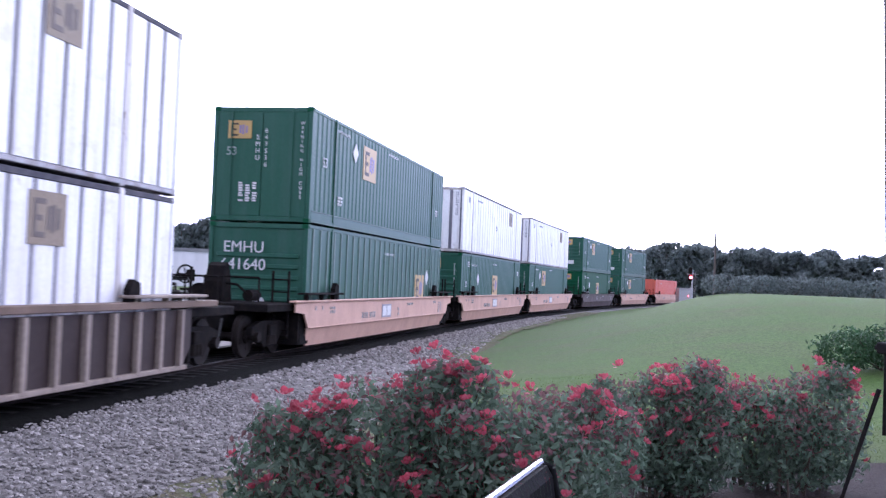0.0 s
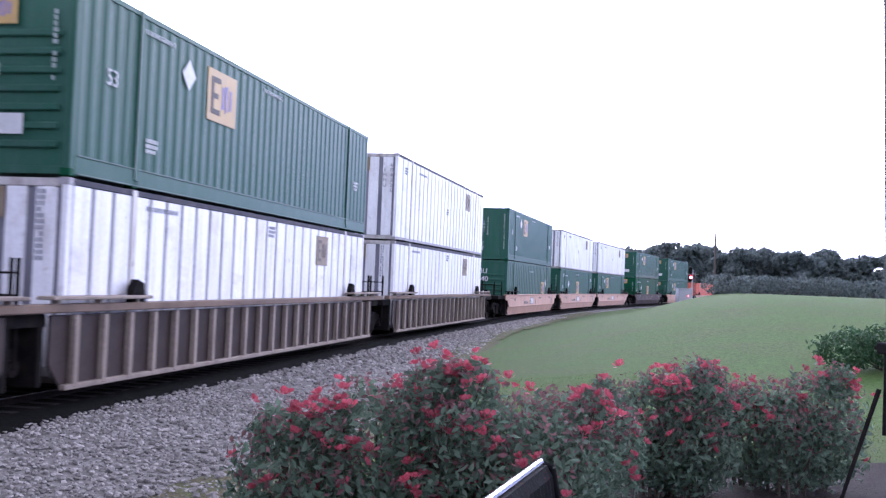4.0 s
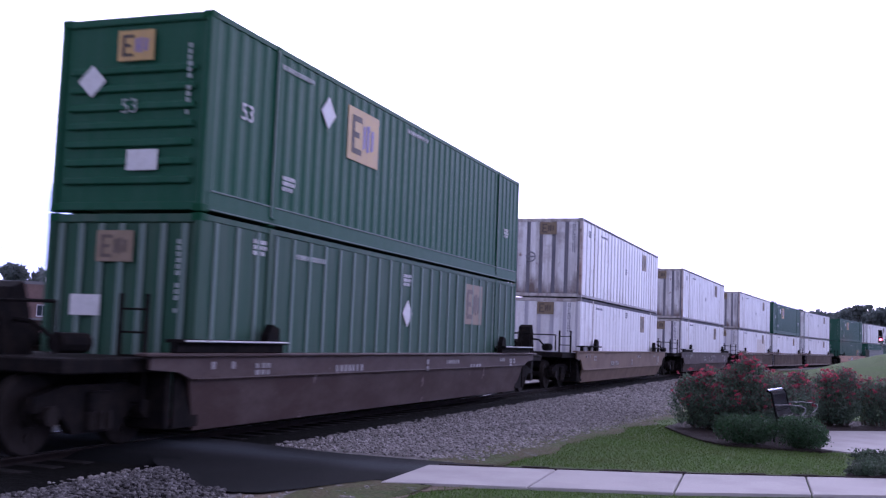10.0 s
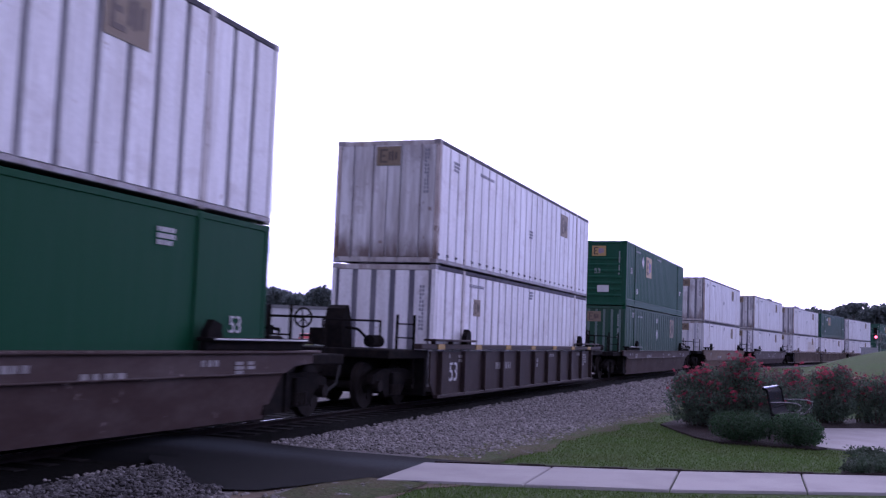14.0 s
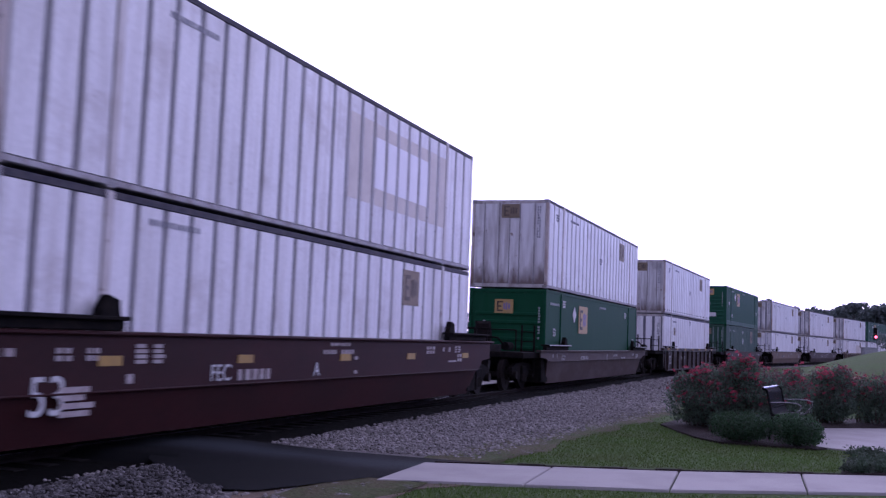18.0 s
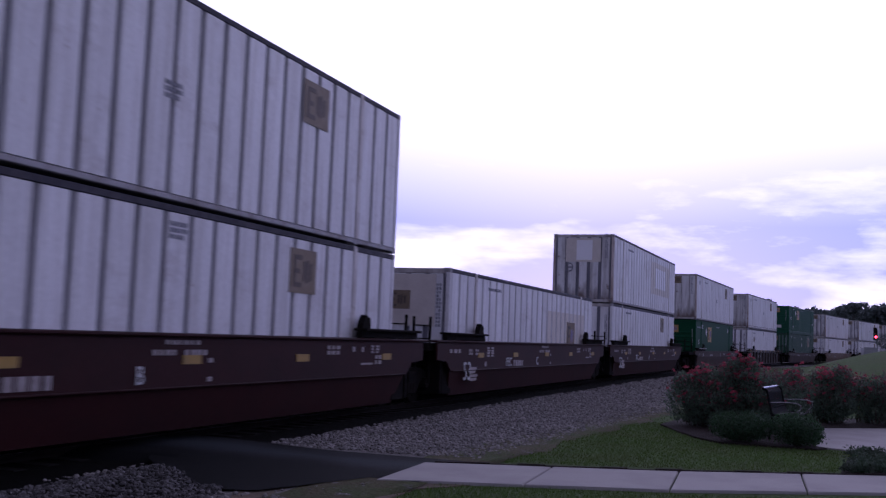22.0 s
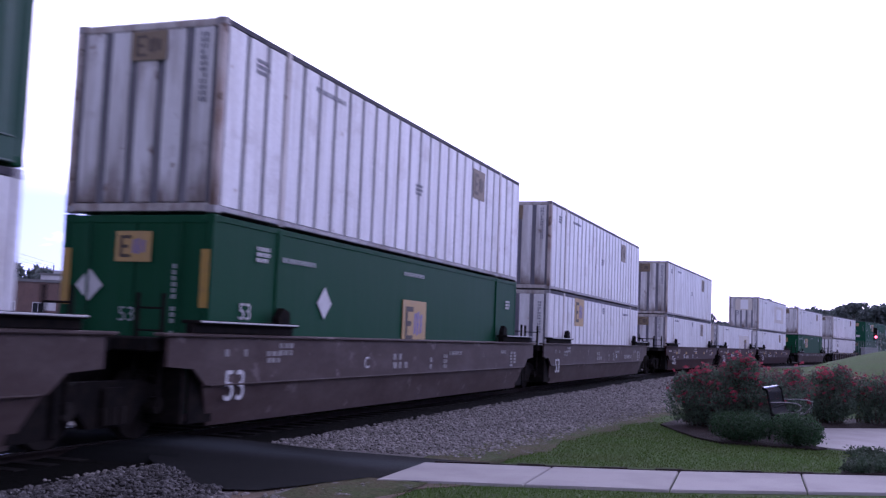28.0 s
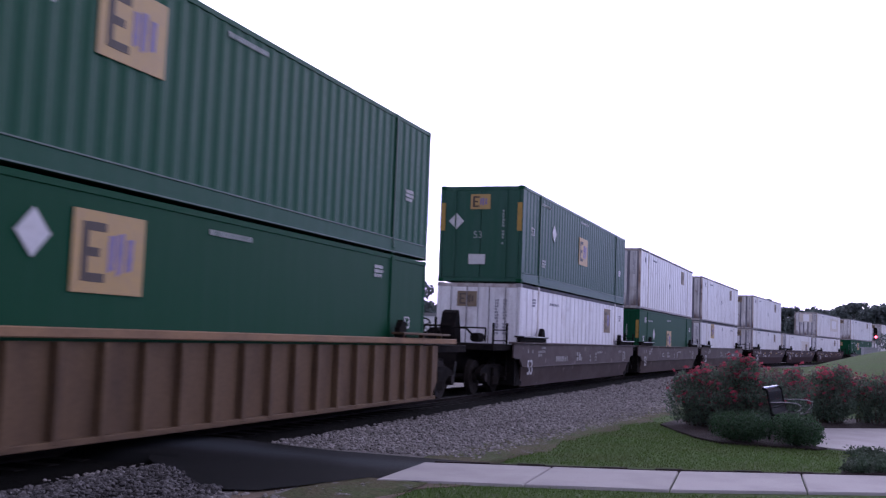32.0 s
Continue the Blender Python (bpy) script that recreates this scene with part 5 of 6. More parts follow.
def container(style, end, label, marks="", seam="dark", grime=0.0):
    """A 53-foot box: origin at the middle of its floor, x along the train, the lineside wall at -y."""
    t = thing("shipping_container", label, "shipping container", "containers on the train")
    white = style.startswith("white")
    skin = {"white": M["white"], "white_soft": M["white"], "orange": M["orange_box"], "green_rich": M["green_rich"], "green_ribbed_faded": M["faded_green"], "green_deep": M["green_dark"]}.get(style, M["green"])
    seam_m = M["groove"] if seam == "dark" else M["groove_pale"]
    # core
    core_m = seam_m if white else skin
    part("body", once(("body", core_m.name), lambda bm: box(bm, -HALF + 0.05, HALF - 0.05, -WID / 2 + 0.04, WID / 2 - 0.04, 0.10, HGT - 0.06), core_m), None, t)

    pc = once(("corner_post", skin.name), lambda bm: box(bm, -0.06, 0.06, -0.05, 0.05, 0.1, HGT - 0.1, 0.01), skin)
    eb = once(("end_beam", skin.name), lambda bm: box(bm, -0.05, 0.05, -WID / 2 + 0.1, WID / 2 - 0.1, -0.06, 0.06, 0.01), M["white_grime"] if white else skin)
    stained = once("stained_corner_post", lambda bm: box(bm, -0.06, 0.06, -0.05, 0.05, 0.1, HGT - 0.1, 0.01), M["rust_post"])
    for x in (-HALF + 0.06, HALF - 0.06):
        for y in (-WID / 2 + 0.05, WID / 2 - 0.05):
            part("corner_post", stained if grime and x < 0 else pc, None, t, "rust-streaked corner post" if grime and x < 0 else "", at=(x, y, 0))
        for z in (0.08, HGT - 0.075):
            part("end_beam", eb, None, t, at=(x, 0, z))

    def rails(bm):
        for y in (-1, 1):
            yy = y * (WID / 2 - 0.03)
            box(bm, -HALF + 0.12, HALF - 0.12, yy - 0.035, yy + 0.03, HGT - 0.10, HGT - 0.01, 0.008)
    part("top_rail", once(("top_rail", white, skin.name), rails, M["top_rail"] if white else skin), None, t)

    def sills(bm):
        for y in (-1, 1):
            yy = y * (WID / 2 - 0.03)
            box(bm, -HALF + 0.12, HALF - 0.12, yy - 0.035, yy + 0.035, 0.03, 0.30 if not white else 0.11, 0.01)
    part("bottom_rail", once(("bottom_rail", white, skin.name), sills, M["aluminium"] if white else skin), None, t)

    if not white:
        # pale strips paint the highlights on the ledges of the bottom rail
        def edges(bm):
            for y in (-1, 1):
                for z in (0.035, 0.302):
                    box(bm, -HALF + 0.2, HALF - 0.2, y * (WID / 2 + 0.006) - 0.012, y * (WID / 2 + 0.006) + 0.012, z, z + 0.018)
        part("rail_edge", once("rail_edge", edges, M["green_pale"]), None, t, "pale strips painting the highlights along the bottom rail")

    def roof(bm):
        box(bm, -HALF + 0.06, HALF - 0.06, -WID / 2 + 0.05, WID / 2 - 0.05, HGT - 0.06, HGT - 0.02)
        for k in range(26):
            x = -HALF + 0.5 + k * 0.606
            box(bm, x, x + 0.3, -WID / 2 + 0.12, WID / 2 - 0.12, HGT - 0.02, HGT - 0.005)
    part("roof", once(("roof", skin.name), roof, skin), None, t)
    cm = once(("corner_casting", white), casting, M["aluminium"] if white else M["green_dark"])
    for x in (-HALF + 0.09, -HALF + POST, HALF - POST, HALF - 0.09):
        for y in (-WID / 2 + 0.08, WID / 2 - 0.08):
            for z in (0.0, HGT - 0.118):
                part("corner_casting", cm, None, t, at=(x, y, z))
    # lineside posts
    pm = once(("post", skin.name), lambda bm: box(bm, -0.075, 0.075, -0.022, 0.03, 0.11, HGT - 0.02, 0.012), M["post_white"] if white else skin)
    for x in (-HALF + POST, HALF - POST):
        part("post", pm, None, t, at=(x, -WID / 2, 0))

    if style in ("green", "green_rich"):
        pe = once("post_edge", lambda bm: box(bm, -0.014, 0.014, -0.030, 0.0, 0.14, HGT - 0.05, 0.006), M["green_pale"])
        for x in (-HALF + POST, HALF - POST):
            part("post_edge", pe, None, t, "pale edge strip of the post", at=(x - 0.06, -WID / 2, 0))
    # walls
    if white:
        n = 26
        pitch = (LEN - 0.20) / n
        gap = 0.105 if seam == "dark" else 0.07

        def panel(bm):
            prism(bm, [(-pitch / 2 + gap / 2, 0.12), (pitch / 2 - gap / 2, 0.12), (pitch / 2 - gap / 2, HGT - 0.11), (-pitch / 2 + gap / 2, HGT - 0.11)], -0.032, 0.012)
            bmesh.ops.bevel(bm, geom=[e for e in bm.edges if abs(e.verts[0].co.z - e.verts[1].co.z) > 1 and e.verts[0].co.y < 0], offset=0.02, segments=1, affect="EDGES")
        pan = once(("side_panel", seam), panel, skin)
        for k in range(n):
            part("side_panel", pan, None, t, at=(-HALF + 0.10 + pitch * (k + 0.5), -WID / 2 + 0.03, 0))

        def far(bm):
            for k in range(n):
                x = -HALF + 0.10 + pitch * k
                box(bm, x + gap / 2, x + pitch - gap / 2, WID / 2 - 0.05, WID / 2 - 0.005, 0.12, HGT - 0.11)
        part("far_wall", once(("far_wall", seam), far, skin), None, t)

        if style == "white_soft":
            slot = once("drain_slot", lambda bm: box(bm, -0.07, 0.07, -0.016, 0.01, 0.19, 0.25, 0.006), M["top_rail"])
            for k in range(n):
                part("drain_slot", slot, None, t, at=(-HALF + 0.10 + pitch * k, -WID / 2, 0))
    else:
        fine = style in ("green", "green_rich", "orange")
        n = 44 if fine else 26
        pitch = (LEN - 0.24) / n
        depth = 0.020 if fine else 0.022

        def wave(bm, y, sgn):
            pts = []
            for k in range(n):
                x = -HALF + 0.12 + pitch * k
                pts += [(x, 0), (x + pitch * 0.30, 0), (x + pitch * 0.48, depth), (x + pitch * 0.82, depth)]
            pts.append((HALF - 0.12, 0))
            lo = [bm.verts.new((x, y - sgn * d, 0.28)) for x, d in pts]
            hi = [bm.verts.new((x, y - sgn * d, HGT - 0.09)) for x, d in pts]
            for i in range(len(pts) - 1):
                bm.faces.new((lo[i], lo[i + 1], hi[i + 1], hi[i]))
        if fine:
            part("side_wall", once(("side_wall", skin.name, n), lambda bm: wave(bm, -WID / 2 + 0.002, -1), skin), None, t)
            part("far_wall", once(("far_wall", skin.name, n), lambda bm: wave(bm, WID / 2 - 0.002, 1), skin), None, t)
        else:
            def flat(bm):
                box(bm, -HALF + 0.12, HALF - 0.12, -WID / 2 + 0.012, -WID / 2 + 0.05, 0.18, HGT - 0.09)
                box(bm, -HALF + 0.12, HALF - 0.12, WID / 2 - 0.05, WID / 2 - 0.012, 0.18, HGT - 0.09)
            part("side_wall", once(("side_wall", skin.name, "flat"), flat, skin), None, t)
        if style.startswith("green_ribbed"):
            rib = once("rib", lambda bm: box(bm, -0.045, 0.045, -0.03, 0.02, 0.18, HGT - 0.10, 0.015), M["green_pale"])
            for k in range(27):
                x = -HALF + 0.42 + k * 0.589
                if abs(abs(x) - (HALF - POST)) > 0.12:
                    part("rib", rib, None, t, "faded pale green rib", at=(x, -WID / 2 + 0.012, 0))

    # the end wall towards the rear
    if white and end == "panels":
        w5 = (WID - 0.22) / 5
        ep = once(("end_panel", seam, grime > 0), lambda bm: box(bm, -0.035, 0.01, -w5 / 2 + 0.07, w5 / 2 - 0.07, 0.15, HGT - 0.14, 0.015), M["white_end"] if grime else skin)
        for k in range(5):
            part("end_panel", ep, None, t, at=(-HALF + 0.045, -WID / 2 + 0.11 + w5 * (k + 0.5), 0))
    elif white:
        for k in (-1, 1):
            part("end_door", once(("end_door", k, grime > 0), lambda bm, k=k: box(bm, -0.04, 0.01, min(0.012 * k, k * 1.19), max(0.012 * k, k * 1.19), 0.14, HGT - 0.13, 0.012), M["white_end"] if grime else skin), None, t, at=(-HALF + 0.045, 0, 0))
        for y in (-0.85, -0.35, 0.35, 0.85):
            part("lock_rod", once("lock_rod", lambda bm: tube(bm, (-0.02, 0, 0.1), (-0.02, 0, HGT - 0.1), 0.018, 8), M["aluminium"]), None, t, at=(-HALF - 0.01, y, 0))
    elif end == "ribs":
        er = once(("end_rib", skin.name), lambda bm: box(bm, -0.035, 0.01, -1.08, 1.08, -0.055, 0.055, 0.02), skin)
        for k in range(7):
            part("end_rib", er, None, t, at=(-HALF + 0.03, 0, 0.45 + k * 0.27))
    elif end == "pale_ribs":
        er = once("end_post", lambda bm: box(bm, -0.035, 0.01, -0.05, 0.05, 0.16, HGT - 0.15, 0.015), M["green_pale"])
        for k in range(7):
            part("end_post", er, None, t, "faded pale green end post", at=(-HALF + 0.03, -1.05 + k * 0.35, 0))
    elif end == "doors":
        for k in (-1, 1):
            part("end_door", once(("end_door_green", k, skin.name), lambda bm, k=k: box(bm, -0.03, 0.01, min(0.01 * k, k * 1.19), max(0.01 * k, k * 1.19), 0.14, HGT - 0.13, 0.012), skin), None, t, at=(-HALF + 0.045, 0, 0))
        for y in (-0.8, 0.8):
            part("lock_rod", once(("lock_rod", skin.name), lambda bm: tube(bm, (-0.02, 0, 0.1), (-0.02, 0, HGT - 0.1), 0.018, 8), skin), None, t, at=(-HALF - 0.005, y, 0))
    # signs and marks
    for mk in marks.split():
        k, *a = mk.split(":")
        v = [float(c) for c in a[0].split(",")] if a else []
        if k == "logo":
            logo_plate(t, v[0], v[1], 1.38, 0.98, at=side(v[0], v[1]))
        elif k == "oldlogo":
            logo_plate(t, v[0], v[1], 0.95, 0.74, old=True, at=side(v[0], v[1]))
        elif k == "darklogo":
            logo_plate(t, v[0], v[1], 1.2, 0.95, at=side(v[0], v[1]), base=M["logo_brown"])
        elif k == "dulllogo":
            logo_plate(t, v[0], v[1], 1.38, 0.98, old=True, at=side(v[0], v[1]))
        elif k == "tinylogo":
            logo_plate(t, v[0], v[1], 0.52, 0.42, old=True, at=side(v[0], v[1]))
        elif k == "endlogo":
            logo_plate(t, 0, 0, 0.62, 0.45, old=True, at=rear(v[0], v[1]))
        elif k == "endlogonew":
            logo_plate(t, 0, 0, 0.62, 0.45, at=rear(v[0], v[1]))
        elif k == "placard":
            placard(t, side(v[0], v[1]), 0.28)
        elif k == "endplacard":
            placard(t, rear(v[0], v[1]), 0.24)
        elif k == "num":
            marking(t, 1.35, 0.11, 11, 1, M["mark_soft"] if not white else M["mark_dark"], side(v[0], v[1]))
        elif k == "small":
            marking(t, 0.42, 0.26, 6, 3, M["mark"] if not white else M["mark_dark"], side(v[0], v[1]))
        elif k == "endnum":
            marking(t, 0.10 if not white else 0.13, 1.05, 1 if not white else 2, 12, M["mark_faint"] if not white else M["mark_dark"], rear(v[0], v[1], 0.012))
        elif k == "idcode":
            ink = ("white", M["mark_dark"]) if white else ("green", M["mark"])
            part("owner_code", letters("E\nM\nH\nU", 0.17, ink[1], ("stack", ink[0])), None, t, at=rear(v[0] + 0.11, v[1], 0.016))
            part("owner_number", letters("\n".join(str(int(v[2]))), 0.17, ink[1], ("stack", v[2])), None, t, at=rear(v[0] - 0.11, v[1], 0.016))
        elif k == "warn":
            part("warning_text", letters("\n".join("WARNING HIGH CUBE"), 0.115, M["mark"], "warn"), None, t, at=rear(v[0], v[1], 0.014))
        elif k == "endblock":
            marking(t, 0.55, 0.5, 3, 8, M["mark"], rear(v[0], v[1]))
        elif k == "endplate":
            part("notice_plate", once("notice_plate", lambda bm: box(bm, -0.26, 0.26, -0.005, 0.005, -0.15, 0.15), M["mark"]), None, t, "white notice plate", at=rear(v[0], v[1]))
        elif k == "fiftythree":
            part("size_number", letters("53", 0.36, M["mark"] if not white else M["mark_dark"], ("53", white)), None, t, at=side(v[0], v[1], 0.012))
        elif k == "endfiftythree":
            part("size_number", letters("53", 0.30, M["mark_faint"], ("53end", white)), None, t, at=rear(v[0], v[1], 0.012))
        elif k == "code":
            part("owner_code", letters("EMHU", 0.40, M["mark"], "code"), None, t, at=rear(v[0], v[1] + 0.25, 0.045))
            part("owner_number", letters("641640", 0.40, M["mark"], "codenum"), None, t, at=rear(v[0], v[1] - 0.18, 0.045))
        elif k == "ring":
            def emblem(bm):
                pts = [(math.cos(i * math.tau / 16) * 0.17, 0, math.sin(i * math.tau / 16) * 0.17) for i in range(17)]
                pipe(bm, pts, 0.022, 6)
                box(bm, -0.15, 0.15, -0.006, 0.006, -0.03, 0.03)
            part("round_emblem", once("round_emblem", emblem, M["mark_dark"]), None, t, "grey ring emblem", at=rear(v[0], v[1], 0.014))
        elif k == "stripe":
            for z in (1.95,):
                part("yellow_stripe", once("yellow_stripe", lambda bm: box(bm, -0.07, 0.07, -0.006, 0.006, -0.42, 0.42), M["yellow"]), None, t, "yellow height stripe", at=rear(-1.2, z))
                part("yellow_stripe", once("yellow_stripe", None, None), None, t, "yellow height stripe", at=rear(1.2, z))
        elif k in ("patch", "tanpatch"):
            pw = (LEN - 0.20) / 26
            for q in range(26):
                x = -HALF + 0.10 + pw * (q + 0.5)
                if abs(x - v[0]) < 2.5:
                    lo, hi = (-0.75, 0.85) if k == "patch" else (-1.0, 0.8)
                    part("paint_patch", once((k, "tan"), lambda bm: box(bm, -pw / 2 + 0.09, pw / 2 - 0.09, -0.004, 0.004, lo, hi), M["tan_panel"]), None, t, "tan patch of old paint", at=side(x, v[1], 0.004))
                    if k == "patch" and abs(x - v[0] - 0.2) < 1.5:
                        part("paint_patch", once((k, "white"), lambda bm: box(bm, -pw / 2 + 0.075, pw / 2 - 0.075, -0.004, 0.004, -0.42, 0.58), M["white_fresh"]), None, t, "fresh white paint patch", at=side(x, v[1], 0.010))
        elif k == "endtan":
            part("paint_patch", once("end_tan", lambda bm: box(bm, -0.95, 0.95, -0.006, 0.006, -0.62, 0.62), M["tan_panel"]), None, t, "tan patch on the end wall", at=rear(0, 2.1, 0.001))
        elif k == "endpatch":
            part("paint_patch", once("end_patch", lambda bm: box(bm, -0.75, 0.75, -0.006, 0.006, -0.5, 0.5), M["tan_panel"]), None, t, "tan patch on the end wall", at=rear(0, 2.2, 0.004))
            part("paint_patch", once("end_patch_white", lambda bm: box(bm, -0.34, 0.34, -0.006, 0.006, -0.42, 0.42), M["white_fresh"]), None, t, "white patch on the end wall", at=rear(-0.05, 2.2, 0.010))
    return t


# ---- the train: well cars ----
WHEEL_R = 0.46
axles = []


def wheelset(bm):
    for y in (-1, 1):
        tube(bm, (0, y * 0.69, 0), (0, y * 0.72, 0), WHEEL_R + 0.025, 28)
        tube(bm, (0, y * 0.72, 0), (0, y * 0.82, 0), WHEEL_R, 28)
        tube(bm, (0, y * 0.82, 0), (0, y * 0.90, 0), 0.15, 10)
        for k in range(4):
            a = k * math.tau / 4
            tube(bm, (math.cos(a) * 0.27, y * 0.815, math.sin(a) * 0.27), (math.cos(a) * 0.27, y * 0.835, math.sin(a) * 0.27), 0.06, 8)
    tube(bm, (0, -1.02, 0), (0, 1.02, 0), 0.08, 10)


def truck(parent, x):
    """A two-axle truck; its wheelsets are parts of it."""
    def side_frame(bm):
        for y in (-1.0, 1.0):
            prism(bm, [(-1.12, 0.50), (-0.70, 0.50), (-0.42, 0.22), (0.42, 0.22), (0.70, 0.50), (1.12, 0.50), (1.10, 0.68), (0.62, 0.80), (-0.62, 0.80), (-1.10, 0.68)], y - 0.07, y + 0.07)
    tr = part("truck", once("truck", side_frame, M["iron"]), None, parent, "black two-axle truck", at=(x, 0, RAIL_TOP))
    part("bolster", once("bolster", lambda bm: box(bm, -0.22, 0.22, -1.15, 1.15, 0.45, 0.72, 0.03), M["iron"]), None, tr)

    sm = once("spring", lambda bm: tube(bm, (0, 0, 0.26), (0, 0, 0.48), 0.065, 8), M["wheel"])
    bg = once("bearing", lambda bm: tube(bm, (0, -0.08, 0), (0, 0.08, 0), 0.12, 10), M["wheel"])
    for y in (-1, 1):
        for k in (-0.16, 0.0, 0.16):
            part("spring", sm, None, tr, at=(k, y * 1.1, 0))
        for xx in (-0.89, 0.89):
            part("bearing", bg, None, tr, at=(xx, y * 1.08, WHEEL_R))
    for xx in (-0.89, 0.89):
        w = part("wheelset", once("wheelset", wheelset, M["wheel"]), None, tr, at=(xx, 0, WHEEL_R))
        axles.append((w, xx))


def well_car(style, paint, label, front, back, marks="", flange=None, lines=True, top=1.34, fold=0.70, unit=""):
    """A well car unit: origin at its middle on the ground. front and back: 'own' truck with coupler, or 'shared' truck."""
    t = thing("well_car", label, "railway car", "well cars of the train")
    W2, Z0, Z1, L2 = 1.50, 0.24, top, 8.62
    for y in (-1, 1):
        bm = B()
        if style == "smooth":
            prism(bm, [(-9.35, 1.09), (-8.72, 1.05), (-8.42, fold), (8.42, fold), (8.72, 1.05), (9.35, 1.09), (9.35, Z1), (-9.35, Z1)], y * W2 - 0.025, y * W2 + 0.025)
            p = part("side_sill", bm, paint, t)
            bm = B()
            prism(bm, [(-8.05, Z0), (8.05, Z0), (8.40, fold - 0.005), (-8.40, fold - 0.005)], y * (W2 - 0.045) - 0.02, y * (W2 - 0.045) + 0.02)
            for vt in bm.verts:
                if vt.co.z < 0.5:
                    vt.co.y -= y * 0.13
            part("lower_sill", bm, paint, p)
            bm = B()
            box(bm, -L2 + 0.3, L2 - 0.3, y * (W2 + 0.005) - 0.04, y * (W2 + 0.005) + 0.04, fold - 0.015, fold + 0.012, 0.01)
            part("crease", bm, paint, p)
            # dark plates added to stand for the shade behind the sill ends
            for e in (-1, 1):
                bm = B()
                box(bm, min(e * 8.0, e * 8.6), max(e * 8.0, e * 8.6), y * (W2 - 0.13) - 0.015, y * (W2 - 0.13) + 0.015, 0.30, 1.04)
                part("end_web", bm, M["iron"], p, "dark plate added as shade at the well's end")
        else:
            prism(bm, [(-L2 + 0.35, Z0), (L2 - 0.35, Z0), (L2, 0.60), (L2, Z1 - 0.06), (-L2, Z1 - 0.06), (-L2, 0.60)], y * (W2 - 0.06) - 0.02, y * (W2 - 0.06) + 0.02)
            # behind rib_well posts the web is coloured dark, as painted recess shade
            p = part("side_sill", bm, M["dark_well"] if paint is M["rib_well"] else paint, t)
            n = 21 if flange else 11
            for k in range(n):
                x = -L2 + 0.55 + (2 * L2 - 1.1) * k / (n - 1)
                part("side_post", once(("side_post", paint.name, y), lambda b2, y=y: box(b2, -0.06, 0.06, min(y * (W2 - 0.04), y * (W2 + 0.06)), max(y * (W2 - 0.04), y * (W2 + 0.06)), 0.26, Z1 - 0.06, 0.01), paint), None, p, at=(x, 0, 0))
            bm = B()
            box(bm, -L2 + 0.3, L2 - 0.3, y * W2 - 0.05, y * W2 + 0.05, Z0 - 0.01, Z0 + 0.07, 0.01)
            part("bottom_flange", bm, paint, p)
        bm = B()
        box(bm, -L2 - 0.9, L2 + 0.9, y * W2 - 0.09, y * W2 + 0.09, Z1 - 0.02, Z1 + 0.10 if style == "ribbed" else Z1 + 0.03, 0.015)
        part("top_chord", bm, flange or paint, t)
        for e in (-1, 1):
            bm = B()
            xa, xb = sorted((e * 6.0, e * (L2 + 0.25)))
            if style == "smooth" and paint not in (M["tan"], M["tan_worn"]):
                box(bm, xa, xb, y * W2 - 0.07, y * W2 + 0.05, Z1 + 0.032, Z1 + 0.17, 0.015)
            box(bm, xa, xb, y * (W2 + 0.02) - 0.14, y * (W2 + 0.02) + 0.14, Z1 + 0.16, Z1 + 0.21, 0.01)
            for q in (0.1, 0.5, 0.9):
                xx = xa + (xb - xa) * q
                box(bm, xx - 0.04, xx + 0.04, y * W2 - 0.05, y * W2 + 0.05, Z1, Z1 + 0.17)
            deck = part("walkway", bm, M["iron"] if style == "smooth" else paint, t)
            # thin white tube added as the painted reflection on the walkway's top edge
            if paint in (M["grey_well"], M["mauve"]) and y < 0:
                bm = B()
                tube(bm, (xa + 0.05, y * (W2 + 0.17), Z1 + 0.19), (xb - 0.05, y * (W2 + 0.17), Z1 + 0.19), 0.013, 6)
                part("edge_rail", bm, M["mark"], deck, "pale strip painting the glint on the walkway edge")
            bm = B()
            prism(bm, [(e * 6.25 - 0.22, Z1 + 0.02), (e * 6.25 + 0.22, Z1 + 0.02), (e * 6.25 + 0.16, Z1 + 0.40), (e * 6.25 - 0.05, Z1 + 0.46), (e * 6.25 - 0.18, Z1 + 0.30)], y * (W2 - 0.02) - 0.06, y * (W2 - 0.02) + 0.06)
            part("container_guide", bm, M["iron"], t, "black container guide")
    fb = once(("floor_beam", paint.name), lambda bm: box(bm, -0.15, 0.15, -W2 + 0.42, W2 - 0.42, Z0 + 0.01, Z0 + 0.12), paint)
    for k in range(9):
        part("floor_beam", fb, None, t, at=(-7.6 + k * 1.9, 0, 0))
    for e, kind in ((1, front), (-1, back)):
        xe = 9.85 if kind == "shared" else 11.1
        bm = B()
        xa, xb = sorted((e * L2, e * (xe - 0.25)))
        box(bm, xa, xb, -W2 + 0.1, W2 - 0.1, Z1 - 0.22, Z1 - 0.04, 0.02)
        box(bm, xa, xb, -0.35, 0.35, 0.70, Z1 - 0.2, 0.03)
        part("end_platform", bm, M["iron"], t)
        bm = B()
        xx = e * (L2 + 0.12)
        box(bm, xx - 0.06, xx + 0.06, -W2 + 0.1, W2 - 0.1, 0.30, Z1 - 0.04, 0.015)
        part("bulkhead", bm, M["iron"], t)
        bm = B()
        xr = e * (L2 + 0.45)
        for y in (-1.22, -0.82):
            tube(bm, (xr, y, 0.55), (xr, y, 2.05), 0.032, 7)
        for k in range(5):
            tube(bm, (xr, -1.22, 0.65 + 0.3 * k), (xr, -0.82, 0.65 + 0.3 * k), 0.015, 6)
        part("ladder", bm, M["iron"], t)
